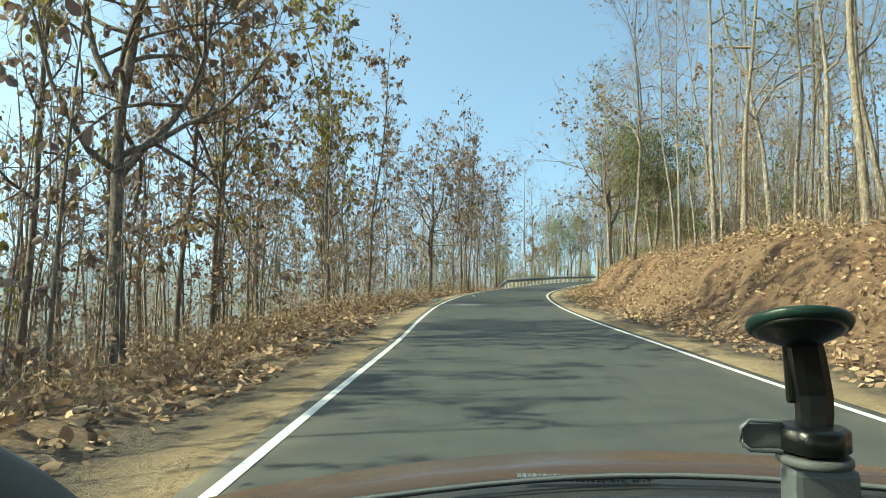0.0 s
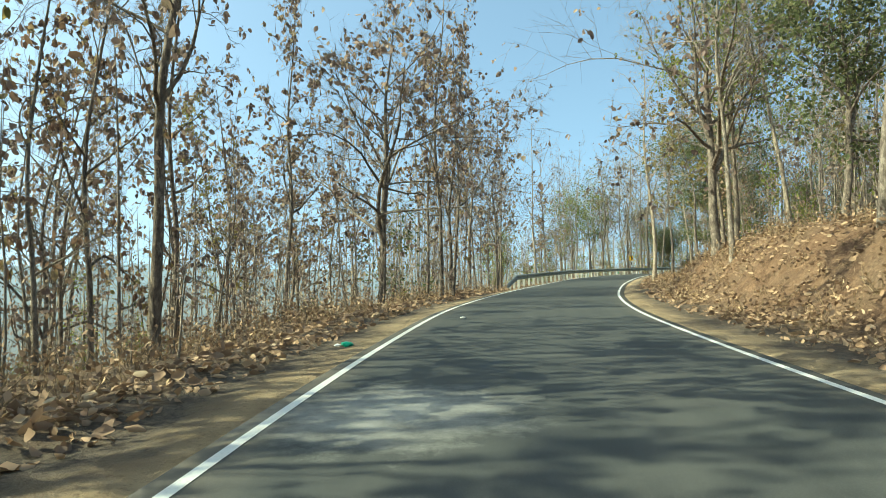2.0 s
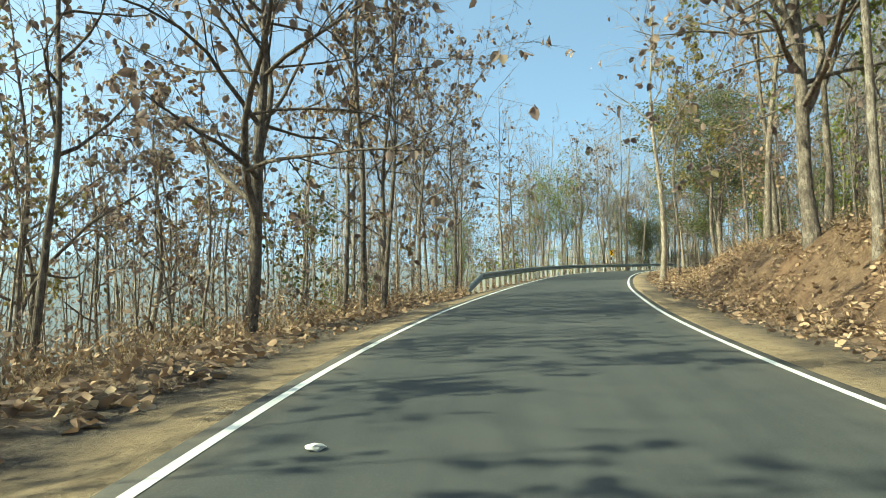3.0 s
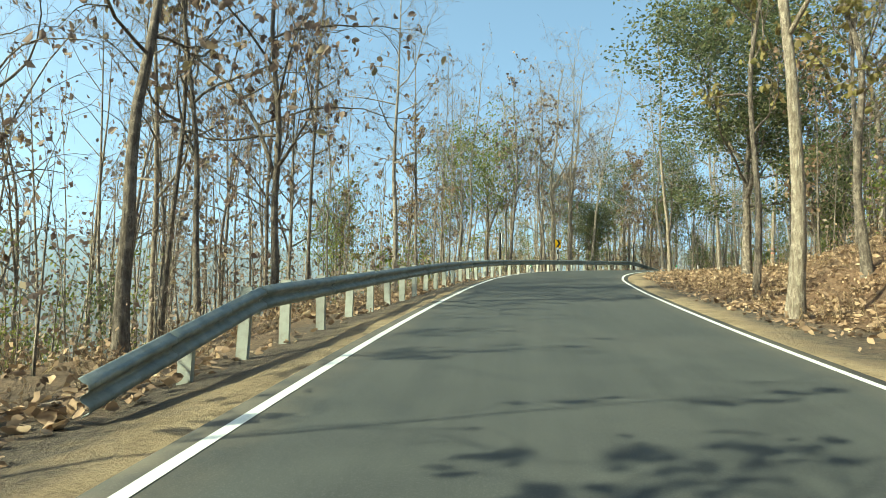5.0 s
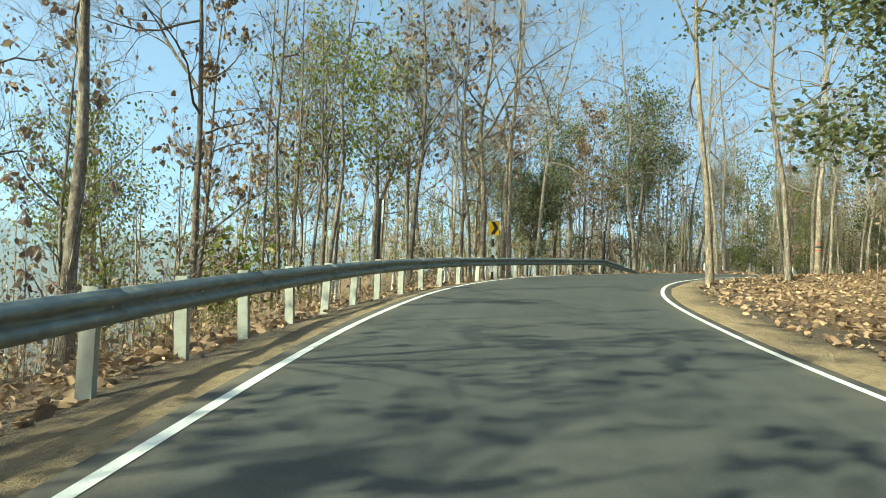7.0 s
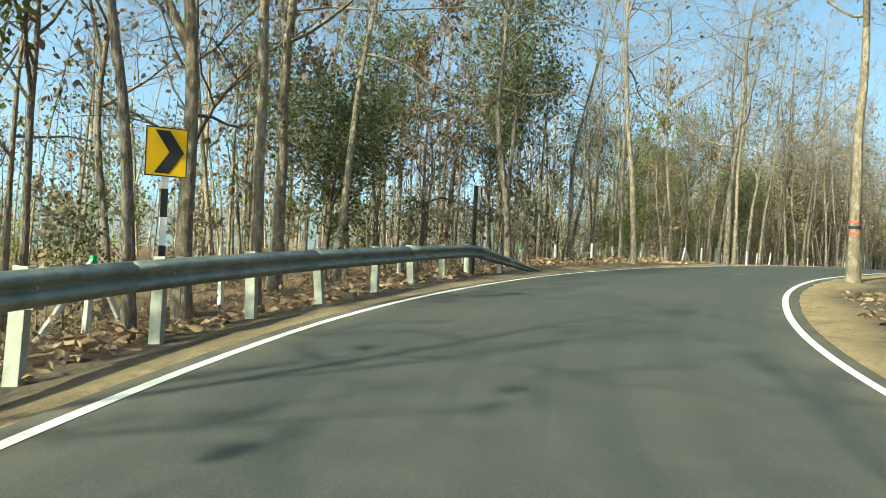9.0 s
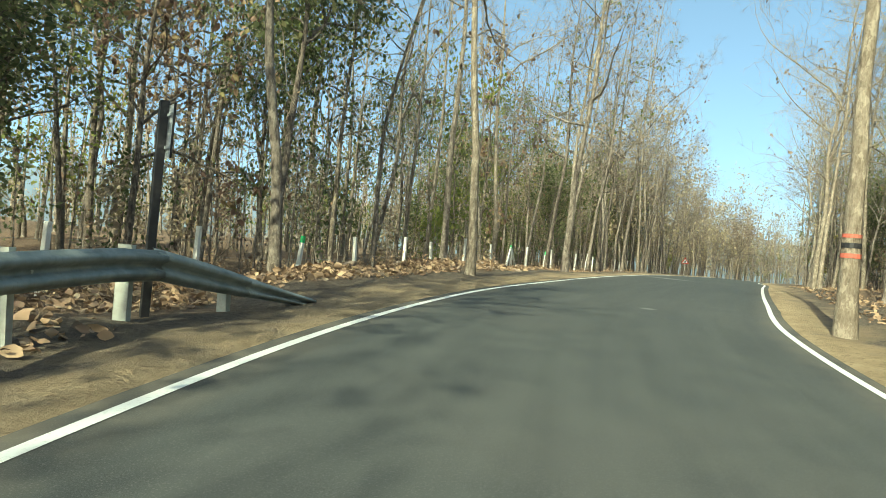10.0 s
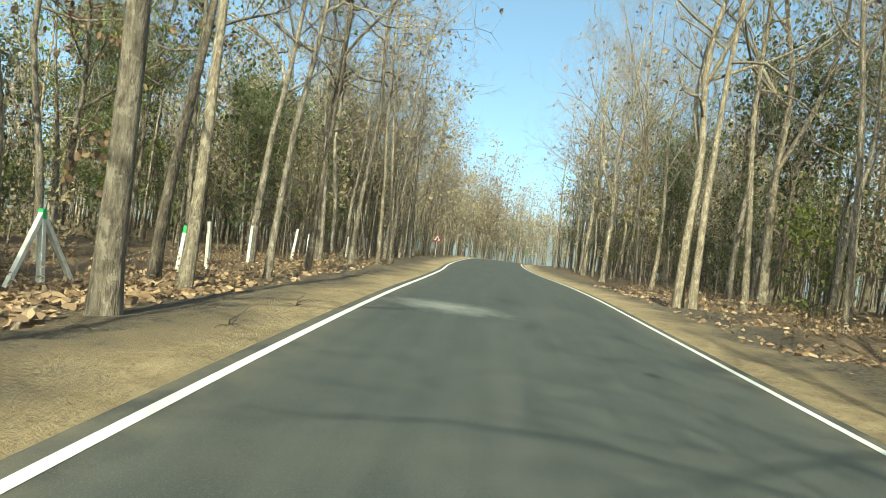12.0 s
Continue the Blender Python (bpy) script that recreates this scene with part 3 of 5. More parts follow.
TEAK = [tree("teak_tree", "tall teak tree with sparse dry brown leaves on the roadside", "tree", "roadside teak trees", BARK_DARK, lm, "large dry hanging leaves",
             seed=11 + k, height=h, radius=0.115, clear=c, limbs=15, reach=r * 1.3, twigs=6, sprigs=5, leaves=int(n * 1.7), leaf_size=0.19, fork=fk)
        for k, (h, c, r, n, fk, lm) in enumerate([(12.5, 0.3, 2.7, 420, 0, LEAF_DRY), (12, 0.3, 3.3, 560, 0.28, LEAF_DRY), (13.5, 0.35, 2.6, 330, 0.45, LEAF_DRY),
                                                  (11.5, 0.25, 2.9, 620, 0, LEAF_RUST), (13, 0.3, 2.6, 620, 0, LEAF_GOLD)])]
FORKED = [tree("forked_teak_tree", "broad forked teak tree hung with withered brown leaves", "tree", "roadside teak trees", BARK_DARK, LEAF_DRY, "large withered hanging leaves",
               seed=(153, 164)[k], height=h, radius=0.14, clear=c, limbs=15, reach=6.0, twigs=7, sprigs=4, leaves=n, leaf_size=0.21, fork=fk, rise=0.3, climb=0.5, stout=1.5)
          for k, (h, c, n, fk) in enumerate([(10.8, 0.3, 1700, 0.33), (10.4, 0.27, 1300, 0.28)])]
BARE = [tree("bare_tree", "tall leafless forest tree with pale grey bark", "tree", "leafless forest trees", bk, LEAF_DRY, "few last dry leaves",
             seed=31 + k, height=h, radius=0.122, clear=c, limbs=14, reach=r * 1.45, twigs=6, sprigs=4, leaves=n, leaf_size=0.15, fork=fk, rise=0.22, climb=0.55)
        for k, (h, c, r, n, fk, bk) in enumerate([(15, 0.38, 2.8, 60, 0, BARK_GREY), (16, 0.4, 3.0, 45, 0.5, BARK_PALE), (14, 0.36, 2.5, 130, 0, BARK_GREY),
                                                  (15.5, 0.42, 3.4, 30, 0.4, BARK_PALE), (13.5, 0.36, 2.9, 150, 0.45, BARK_DARK)])]
FEATHER = [tree("fine_twigged_tree", "tall forest tree with a domed crown of fine bare twigs", "tree", "leafless forest trees", BARK_GREY, lm, "sparse small leaves",
                seed=171 + k, height=h, radius=0.12, clear=0.36, limbs=15, reach=r, twigs=8, sprigs=6, leaves=n, leaf_size=0.12, fork=fk, rise=0.5, climb=0.6)
           for k, (h, r, n, fk, lm) in enumerate([(15, 4.8, 250, 0.45, LEAF_DRY), (13.5, 4.2, 1100, 0.4, LEAF_LIME)])]
LIGHT = [tree("bare_tree", "tall leafless forest tree with pale grey bark", "tree", "leafless forest trees", bk, LEAF_DRY, "few last dry leaves",
              seed=131 + k, height=h, radius=0.115, clear=0.3, limbs=12, reach=3.8, twigs=5, sprigs=3, leaves=70, leaf_size=0.15, fork=fk, rise=0.25, climb=0.55, sides=6)
         for k, (h, fk, bk) in enumerate([(15, 0.4, BARK_GREY), (13.5, 0, BARK_PALE), (14.5, 0.5, BARK_GREY)])]
POLE = [tree("sapling", "thin young tree with a few withered brown leaves", "tree", "young forest trees", bk, lm, "withered leaves",
             seed=51 + k, height=h, radius=0.055, clear=0.2, limbs=10, reach=1.8, twigs=3, sprigs=2, leaves=n, leaf_size=0.17, sides=6)
        for k, (h, n, lm, bk) in enumerate([(8, 100, LEAF_DRY, BARK_GREY), (6.5, 150, LEAF_DRY, BARK_GREY), (9, 60, LEAF_RUST, BARK_GREY), (5, 150, LEAF_GOLD, BARK_GREY)])]
EVERGREEN = [tree("evergreen_tree", "leafy evergreen tree with dark green foliage", "tree", "green forest trees", BARK_DARK, lm, "dense green foliage",
                  seed=71 + k, height=h, radius=0.15, clear=c, limbs=16, reach=r, twigs=6, sprigs=2, leaves=n, leaf_size=z, dense=1, droop=0.4, fork=fk)
             for k, (h, c, r, n, fk, lm, z) in enumerate([(11, 0.22, 3.6, 30000, 0.33, LEAF_DEEP, 0.125), (9, 0.26, 2.8, 5200, 0.4, LEAF_DEEP, 0.18), (10.5, 0.35, 2.8, 3400, 0.4, LEAF_LIME, 0.16), (11, 0.52, 2.7, 4800, 0.55, LEAF_GREEN, 0.17)])]
UNDER = [tree("understorey_tree", "young green forest tree with broad leaves", "tree", "understorey trees", BARK_DARK, lm, "loose broad green leaves",
              seed=191 + k, height=h, radius=0.06, clear=0.2, limbs=13, reach=r, twigs=4, sprigs=1, leaves=n, leaf_size=0.2, dense=1, droop=0.6, sides=6)
         for k, (h, r, n, lm) in enumerate([(6.5, 2.0, 600, LEAF_DEEP), (8.0, 2.3, 700, LEAF_GREEN), (5.0, 1.8, 500, LEAF_DEEP), (7.5, 2.2, 560, LEAF_LIME), (8.5, 2.4, 650, LEAF_RUST)])]
SPREAD = [tree("spreading_tree", "leafless roadside tree with long spreading branches", "tree", "leafless forest trees", BARK_PALE, LEAF_DRY, "few last dry leaves",
               seed=111 + k, height=h, radius=0.15, clear=c, limbs=9, reach=6.0, twigs=8, sprigs=3, leaves=n, leaf_size=0.18, fork=fk, rise=(0.35, 0.8)[k])
          for k, (h, c, n, fk) in enumerate([(14.5, 0.3, 60, 0.3), (13.5, 0.35, 120, 0)])]
BUSH = [tree("bush", "low green bush under the forest trees", "bush", "forest bushes", BARK_DARK, lm, "small leaves",
             seed=91 + k, height=h, radius=0.04, clear=0.05, limbs=16, reach=1.3, twigs=2, sprigs=1, leaves=n, leaf_size=0.14, dense=1, droop=0.1, sides=5)
        for k, (h, n, lm) in enumerate([(2.6, 1000, LEAF_GREEN), (2.2, 900, LEAF_LIME), (1.9, 600, LEAF_DRY)])]
for k, ob in enumerate(TEAK + BARE + POLE + EVERGREEN + SPREAD + BUSH + LIGHT + FORKED + FEATHER + UNDER):     # the first of each kind stands in the wood too
    px, py = (-24 - 5 * (k % 4), 20 + 6 * k) if k < 14 else (75 + 5 * (k - 14), 140 + 3 * (k % 3))
    ob.matrix_world = pose(px, py, ground_at(px, py)[0] - 0.05)

TAKEN = []


def plant(model, x, y, size=1.0, girth=None, turn=None, lean=(0, 0), rnd=random):
    z = ground_at(x, y)[0]
    turn = rnd.uniform(0, 360) if turn is None else turn
    g = size if girth is None else girth
    m = pose(x, y, z - 0.05, lean[0], lean[1], turn) @ Matrix.Diagonal((g * 1.08, g * 1.08, size * 1.17, 1))
    TAKEN.append((x, y))
    return copy_thing(model, m)


# trees whose places are known: model, x, y, height factor, girth factor, turn, lean
rt = random.Random(4)
KEY = [
    # the slope to the valley
    (FORKED[0], -2.4, 22.6, 1.0, 1.0, 20), (TEAK[3], -3.1, 26.6, 1.0, 0.75), (TEAK[3], -2.5, 27.5, 0.95, 0.7), (UNDER[4], -2.0, 26.9, 0.45, 0.75), (TEAK[4], -6.0, 36.2, 1.0, 0.8), (TEAK[4], -5.0, 38.4, 0.95, 0.8), (TEAK[2], -7.2, 43.4, 1.0, 0.9), (TEAK[4], -1.95, 38.75, 1.0, 0.8),
    (TEAK[4], -2.6, 41.6, 1.0, 1.0), (TEAK[3], -2.9, 42.2, 0.9, 0.6), (TEAK[0], -1.44, 46.3, 1.05, 1.0), (TEAK[2], -4.2, 53.2, 1.0, 0.85),
    (TEAK[0], -6.7, 58.4, 1.0, 0.9), (TEAK[3], -4.8, 49.7, 1.0, 0.8), (TEAK[0], -2.25, 57.8, 1.0, 0.75), (FORKED[1], 0.9, 61.3, 1.0, 1.1, 75),
    (TEAK[3], -6.3, 72.2, 1.0, 1.3), (TEAK[2], 3.4, 63.9, 1.0, 0.85), (TEAK[0], 3.8, 67.7, 0.95, 0.8), (TEAK[3], 2.6, 66.0, 0.9, 0.8), (TEAK[0], 3.9, 64.9, 1.0, 0.7),
    (UNDER[0], 0.2, 71.0, 0.75, 1.0),
    # behind the barrier
    (TEAK[2], 4.8, 79.8, 1.05, 1.2), (TEAK[0], 5.3, 84.0, 1.05, 0.85), (TEAK[1], 6.9, 85.3, 1.05, 1.05), (BARE[4], 4.3, 84.4, 1.0, 0.7), (TEAK[2], 7.5, 91.3, 1.0, 0.7),
    (BARE[4], 5.8, 93.6, 0.9, 0.8), (TEAK[1], 6.4, 95.4, 0.9, 0.75), (BARE[0], 11.45, 99.2, 1.0, 1.2, 216, (0, 0)), (BARE[4], 13.15, 104.4, 1.0, 0.95),
    (BARE[2], 8.65, 108.7, 1.0, 0.8), (BARE[0], 8.1, 104.1, 0.95, 0.65), (BARE[4], 7.1, 106.2, 1.0, 0.65), (BARE[0], 17.35, 111.7, 1.0, 0.95),
    (BARE[2], 15.5, 109.1, 1.0, 0.6), (BARE[0], 16.0, 110.2, 0.95, 0.55), (LIGHT[1], 14.9, 109.8, 1.0, 0.55), (BARE[2], 16.6, 110.4, 0.9, 0.6),
    (EVERGREEN[2], 20.2, 117.2, 1.1, 1.1), (EVERGREEN[2], 17.6, 113.6, 1.0, 0.9), (FEATHER[1], 22.4, 119.6, 1.0, 0.9), (BUSH[1], 12.7, 119.4, 2.0, 2.6),
    # the outside of the bend
    (TEAK[2], 20.8, 112.2, 1.0, 1.15, 40, (2, 4)), (BARE[2], 23.9, 113.5, 1.0, 0.8), (SPREAD[0], 24.9, 114.7, 1.0, 1.0, 200), (BARE[3], 25.95, 114.1, 1.0, 1.0, 90, (0, 5)),
    (BARE[3], 29.0, 122.5, 1.05, 1.75), (BARE[1], 30.1, 120.2, 1.0, 1.05, 10, (0, 6)), (EVERGREEN[1], 31.0, 123.3, 0.62, 0.85), (EVERGREEN[1], 32.9, 125.9, 0.66, 0.9),
    (SPREAD[1], 39.2, 133.6, 0.9, 1.1), (BARE[0], 37.76, 121.75, 1.0, 1.15), (EVERGREEN[3], 39.2, 124.0, 1.0, 1.0, 30, (0, 10)),
    (BARE[1], 41.97, 119.4, 1.05, 0.9), (BARE[0], 46.8, 124.4, 1.0, 1.15), (UNDER[1], 45.7, 129.6, 1.0, 1.0),
    # the boundary side of the straight
    (BARE[2], 53.07, 122.93, 1.05, 1.2, 0, (0, 0)), (BARE[1], 57.0, 125.1, 1.0, 0.95, 0, (0, 5)), (BARE[4], 58.3, 126.9, 1.0, 1.05), (BARE[1], 56.3, 128.9, 1.05, 1.0),
    (BARE[2], 61.2, 126.1, 1.0, 0.75), (BARE[0], 61.0, 133.3, 1.0, 0.95), (BARE[0], 63.9, 131.8, 1.0, 0.8), (BARE[4], 76.0, 132.9, 1.05, 1.2), (BARE[2], 72.4, 130.7, 1.0, 0.8),
    (BARE[4], 65.4, 127.4, 1.0, 0.85),
    # the bank and the inside of the bend
    (BARE[0], 14.24, 36.2, 1.05, 0.85), (BARE[2], 14.8, 43.0, 0.95, 0.6), (BARE[0], 15.4, 44.3, 1.0, 0.65), (POLE[2], 13.83, 37.1, 0.9, 1.0), (FEATHER[0], 14.05, 48.65, 1.02, 1.0),
    (BARE[1], 15.6, 28.4, 1.0, 1.0), (BARE[2], 17.0, 33.0, 1.0, 0.9), (BARE[0], 18.5, 38.4, 1.0, 0.9), (FEATHER[0], 20.5, 53.5, 1.0, 1.0), (FEATHER[0], 22.7, 45.6, 1.0, 1.0),
    (EVERGREEN[1], 17.0, 55.4, 0.85, 0.95), (FORKED[1], 15.45, 62.1, 1.05, 1.25, 200), (EVERGREEN[2], 16.9, 63.8, 0.95, 0.9), (FEATHER[1], 14.6, 58.4, 0.95, 0.9),
    (BARE[3], 17.8, 68.8, 1.0, 1.0), (BARE[4], 18.9, 70.2, 1.0, 0.9), (UNDER[4], 21.4, 74.4, 0.9, 1.1), (TEAK[4], 21.2, 80.6, 0.8, 1.0), (SPREAD[1], 17.2, 77.95, 1.0, 0.95, 60),
    (TEAK[4], 20.0, 83.1, 1.05, 0.85), (EVERGREEN[0], 28.4, 95.8, 1.0, 1.5), (BARE[1], 28.5, 103.5, 0.95, 0.9), (BARE[2], 32.1, 104.0, 1.0, 0.8), (BARE[3], 40.9, 111.05, 1.0, 1.15, 200, (0, 0)),
    (SPREAD[0], 67.8, 116.2, 1.0, 0.95), (BARE[1], 67.1, 115.9, 1.0, 0.95), (BARE[3], 65.9, 112.3, 1.0, 0.8),
]
banded = None
for model, x, y, size, girth, *more in KEY:
    made = plant(model, x, y, size, girth, turn=more[0] if more else None, rnd=rt, lean=more[1] if len(more) > 1 else (rt.gauss(0, 0.5), rt.gauss(0, 0.5)))
    if (x, y) == (40.9, 111.05):
        banded = made

# the rest of the forest, closer together near the road
rf = random.Random(9)


def scatter(models, weights, s0, s1, d0, d1, count, gap, sizes=(0.8, 1.15), tries=40):
    done = 0
    for _ in range(count * tries):
        if done >= count:
            break
        s, d = rf.uniform(s0, s1), rf.uniform(d0, d1)
        p = at_road(s, d)
        ts, td, _ = to_road(p[0], p[1])
        if abs(td[0]) < min(abs(d0), abs(d1)) - 0.05 or any((p[0] - a) ** 2 + (p[1] - b) ** 2 < gap * gap for a, b in TAKEN):
            continue
        k = rf.uniform(*sizes)
        model = rf.choices(models, weights)[0]
        if abs(d) > 10.5 and model in BARE:
            model = LIGHT[BARE.index(model) % 3]
        plant(model, p[0], p[1], k, k * rf.uniform(0.75, 1.1), rnd=rf, lean=(rf.gauss(0, 1.4), rf.gauss(0, 1.4)))
        done += 1


scatter(TEAK + POLE, [4, 3, 4, 4, 2, 3, 4, 2, 2], 20, 75, -19, -11.0, 32, 1.8)
scatter(POLE, [3, 4, 3, 2], 18, 75, -11, -7.6, 24, 1.3, (0.6, 1.05))
scatter(TEAK + POLE + BARE, [1, 1, 1, 1, 0.3, 2, 1, 2, 1, 3, 2, 3, 2, 3], 75, 116, -20, -11.0, 20, 1.7)
scatter(POLE, [3, 4, 3, 1], 75, 114, -12, -8.0, 8, 1.3)
scatter(TEAK + BARE, [2, 2, 2, 2, 1, 2, 2, 2, 2, 2], -10, 112, -32, -19, 40, 2.4)
scatter(BARE + POLE + FEATHER + UNDER + SPREAD, [3, 3, 3, 2, 3, 2, 2, 2, 1, 6, 4, 1, 1, 1, 2, 2, 1, 1], 20, 112, 9.6, 24, 66, 2.1)
scatter(BARE + POLE + EVERGREEN + TEAK[3:4], [3, 3, 3, 2, 3, 1.5, 0.6, 2, 0.4, 0.05, 0.3, 0.8, 0.3, 0.8], 116, 205, -26, -11.4, 62, 2.1)
scatter(BARE + FEATHER, [3, 3, 3, 2, 3, 2, 1], 156, 215, -9.6, -5.8, 20, 2.6)
scatter(BARE + POLE + FEATHER + SPREAD, [3, 3, 3, 3, 3, 0.6, 0.5, 0.6, 0.4, 3, 3, 3, 3], 138, 215, 6.0, 22, 74, 2.1)
scatter(UNDER + EVERGREEN, [4, 3, 4, 2, 5, 0.1, 1, 0.4, 0.4], 108, 150, -30, -12.5, 20, 1.8, (0.55, 0.95))
scatter(UNDER + EVERGREEN, [5, 5, 4, 3, 1, 0.05, 0.5, 0.6, 0.4], 148, 215, -26, -10.4, 50, 1.6, (0.6, 1.1))
scatter(UNDER + EVERGREEN, [5, 5, 4, 3, 3, 0.1, 0.8, 0.8, 0.8], 134, 215, 7.6, 24, 62, 1.5, (0.6, 1.1))
scatter(EVERGREEN + BARE + TEAK[1:4], [0.1, 0.6, 1, 0.6, 2, 2, 2, 1, 2, 2, 1, 3], 114, 150, -24, -10.6, 22, 1.6)
scatter(EVERGREEN + BARE + UNDER, [0.1, 0.6, 1, 0.6, 2, 2, 2, 1, 2, 2, 1, 2, 1, 2], 98, 132, 8.5, 22, 26, 1.7)
scatter(BUSH, [3, 3, 1], 112, 200, -24, -10.8, 18, 1.2)
scatter(BUSH, [2, 3, 2], 60, 200, 8.5, 20, 14, 1.2)
scatter(BUSH, [1, 3, 2], 10, 110, -20, -10, 12, 1.2)


# far woods, too thick and distant to tell the trees apart
def far_woods(name, count, seed, zone, tint, label, leafy, tall=(9, 16.5), thick=(0.07, 0.14), limbs=11, clear=6.6, bark=None, flakes=(0.18, 0.36), spread=0.03):
    rnd = np.random.RandomState(seed)
    wood, green = Soup(), Soup()
    spots = []
    s0, s1, d0, d1 = zone
    p = at_road(rnd.uniform(s0, s1, count * 2), rnd.uniform(d0, d1, count * 2))
    s, d, z = to_road(p[:, 0], p[:, 1])
    keep = np.where(np.abs(d) > clear)[0][:count]
    h = relief(p[:, 0], p[:, 1], s, d, z)
    for i in keep:
        tall_i = rnd.uniform(*tall)
        base = np.array([p[i, 0], p[i, 1], h[i] - 0.3])
        stem = crooked(base, rnd.normal(size=3) * 0.04 + np.array([0, 0, 1]), tall_i, 5, 0.04, 0.02, rnd)
        tube(wood, stem, rnd.uniform(*thick) * np.array([1.2, 0.9, 0.75, 0.55, 0.35, 0.12]), 3)
        for _ in range(limbs):
            b = stem[rnd.randint(1, 5)] + rnd.rand() * (stem[3] - stem[2])
            a = rnd.rand() * 6.283
            limb = crooked(b, (math.cos(a), math.sin(a), rnd.uniform(0.3, 1.3)), rnd.uniform(0.07, 0.19) * tall_i, 2, 0.15, 0.1, rnd)
            tube(wood, limb, tall_i / 14 * np.array([0.026, 0.016, 0.007]), 3)
            for _ in range(leafy):
                spots.append(limb[rnd.randint(1, 3)] + rnd.normal(size=3) * spread * tall_i)
    green.many(FLAKE, FLAKE_FACES, spots, rnd.normal(size=(len(spots), 3)) - np.array([0, 0, 0.4]), rnd.uniform(*flakes, len(spots)), rnd)
    ob = thing(name, Matrix.Identity(4), label, "woods", kind="stuff")
    part_mesh("trunks", wood.mesh("trunks", bark or BARK_GREY), ob)
    part_mesh("foliage", green.mesh("foliage", tint), ob)


far_woods("far_woods", 520, 3, (-30, 118, -62, -20), LEAF_DRY, "dense leafless woods falling away into the valley", 5, (11, 19))
# the paler twig colour carries the valley haze
far_woods("far_woods", 420, 4, (-60, 125, -190, -60), PALE_TWIG, "leafless woods filling the valley below, coloured pale as haze", 4, (11, 17), limbs=6, flakes=(0.5, 1.1))
# pale bark on these slim trees stands in for haze
far_woods("far_woods", 190, 2, (52, 130, -42, -14), LEAF_DRY, "crowd of slim leafless trees on the valley slope", 3, (8, 14), (0.04, 0.08), 13, bark=BARK_PALE, flakes=(0.1, 0.24), spread=0.012)
far_woods("far_woods", 200, 20, (-10, 52, -40, -14), LEAF_DRY, "crowd of slim leafless trees on the valley slope", 4, (9, 15), (0.05, 0.10), 12, flakes=(0.1, 0.24), spread=0.012)
far_woods("far_woods", 320, 5, (-10, 114, 18, 55), LEAF_DRY, "dense dry woods rising up the hillside", 5)
far_woods("far_woods", 310, 6, (112, 250, -70, -17), LEAF_RUST, "dense dry woods behind the boundary posts", 4, bark=BARK_PALE)
far_woods("far_woods", 420, 7, (112, 240, 15, 60), LEAF_RUST, "dense dry woods along the straight road", 5, bark=BARK_PALE)
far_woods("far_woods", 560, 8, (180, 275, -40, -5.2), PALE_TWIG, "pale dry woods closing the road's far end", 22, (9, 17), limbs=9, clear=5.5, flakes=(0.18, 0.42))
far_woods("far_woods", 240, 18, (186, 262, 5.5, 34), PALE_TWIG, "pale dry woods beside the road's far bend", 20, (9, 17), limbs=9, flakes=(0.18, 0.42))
far_woods("far_woods", 110, 9, (116, 215, -45, -14), LEAF_LIME, "light green undergrowth trees deep in the forest", 30, (4, 10), flakes=(0.1, 0.2))
far_woods("far_woods", 60, 19, (60, 116, -45, -14), LEAF_LIME, "light green undergrowth trees on the valley slope", 26, (3, 7), flakes=(0.1, 0.2))
far_woods("far_woods", 120, 10, (122, 215, 9.5, 36), LEAF_GREEN, "green undergrowth trees deep in the forest", 28, (4, 9), flakes=(0.12, 0.24))
# undergrowth added in pale twig colour, the sunlight put into its tint
far_woods("far_woods", 190, 24, (104, 216, -75, -27), PALE_TWIG, "dry undergrowth deep in the forest, coloured pale as if sunlit", 22, (4, 11), flakes=(0.14, 0.3))
far_woods("undergrowth", 60, 26, (116, 158, -27, -11.5), PALE_TWIG, "dry shrubs between the forest trees, coloured pale as if sunlit", 14, (2.0, 5.5), (0.015, 0.04), flakes=(0.1, 0.22))
far_woods("far_woods", 130, 25, (112, 216, 22, 60), PALE_TWIG, "dry undergrowth deep in the forest, coloured pale as if sunlit", 20, (4, 11), flakes=(0.14, 0.3))
far_woods("thicket", 420, 11, (8, 116, -20, -6.0), LEAF_DRY, "thicket of thin dry stems between the trees", 3, (1.5, 5.5), (0.010, 0.028), 9, 5.8, flakes=(0.07, 0.18), spread=0.012)
far_woods("thicket", 200, 12, (20, 116, 7.5, 22), LEAF_DRY, "thicket of thin dry stems between the trees", 3, (2.0, 7), (0.012, 0.035), 8, 7.5, flakes=(0.07, 0.18), spread=0.012)
far_woods("thicket", 120, 13, (110, 215, -24, -8.6), LEAF_RUST, "thicket of thin dry stems between the trees", 2, (2.0, 8), (0.014, 0.04), 9, 8.0, flakes=(0.07, 0.18), spread=0.012)
far_woods("thicket", 140, 14, (112, 215, 7.0, 24), LEAF_DRY, "thicket of thin dry stems between the trees", 2, (2.5, 9), (0.018, 0.045), 9, 6.6, flakes=(0.07, 0.18), spread=0.012)


# ---- fallen leaves, brush, stones ----
# a fallen leaf: midrib, then one edge and the other
CURLED = np.array([(0, 0, 0.10), (0, 0.5, 0.0), (0, 1.0, 0.24), (0.2, 0.16, 0.15), (0.35, 0.5, 0.2), (0.19, 0.83, 0.27), (-0.2, 0.16, 0.12), (-0.33, 0.5, 0.3), (-0.18, 0.83, 0.16)])
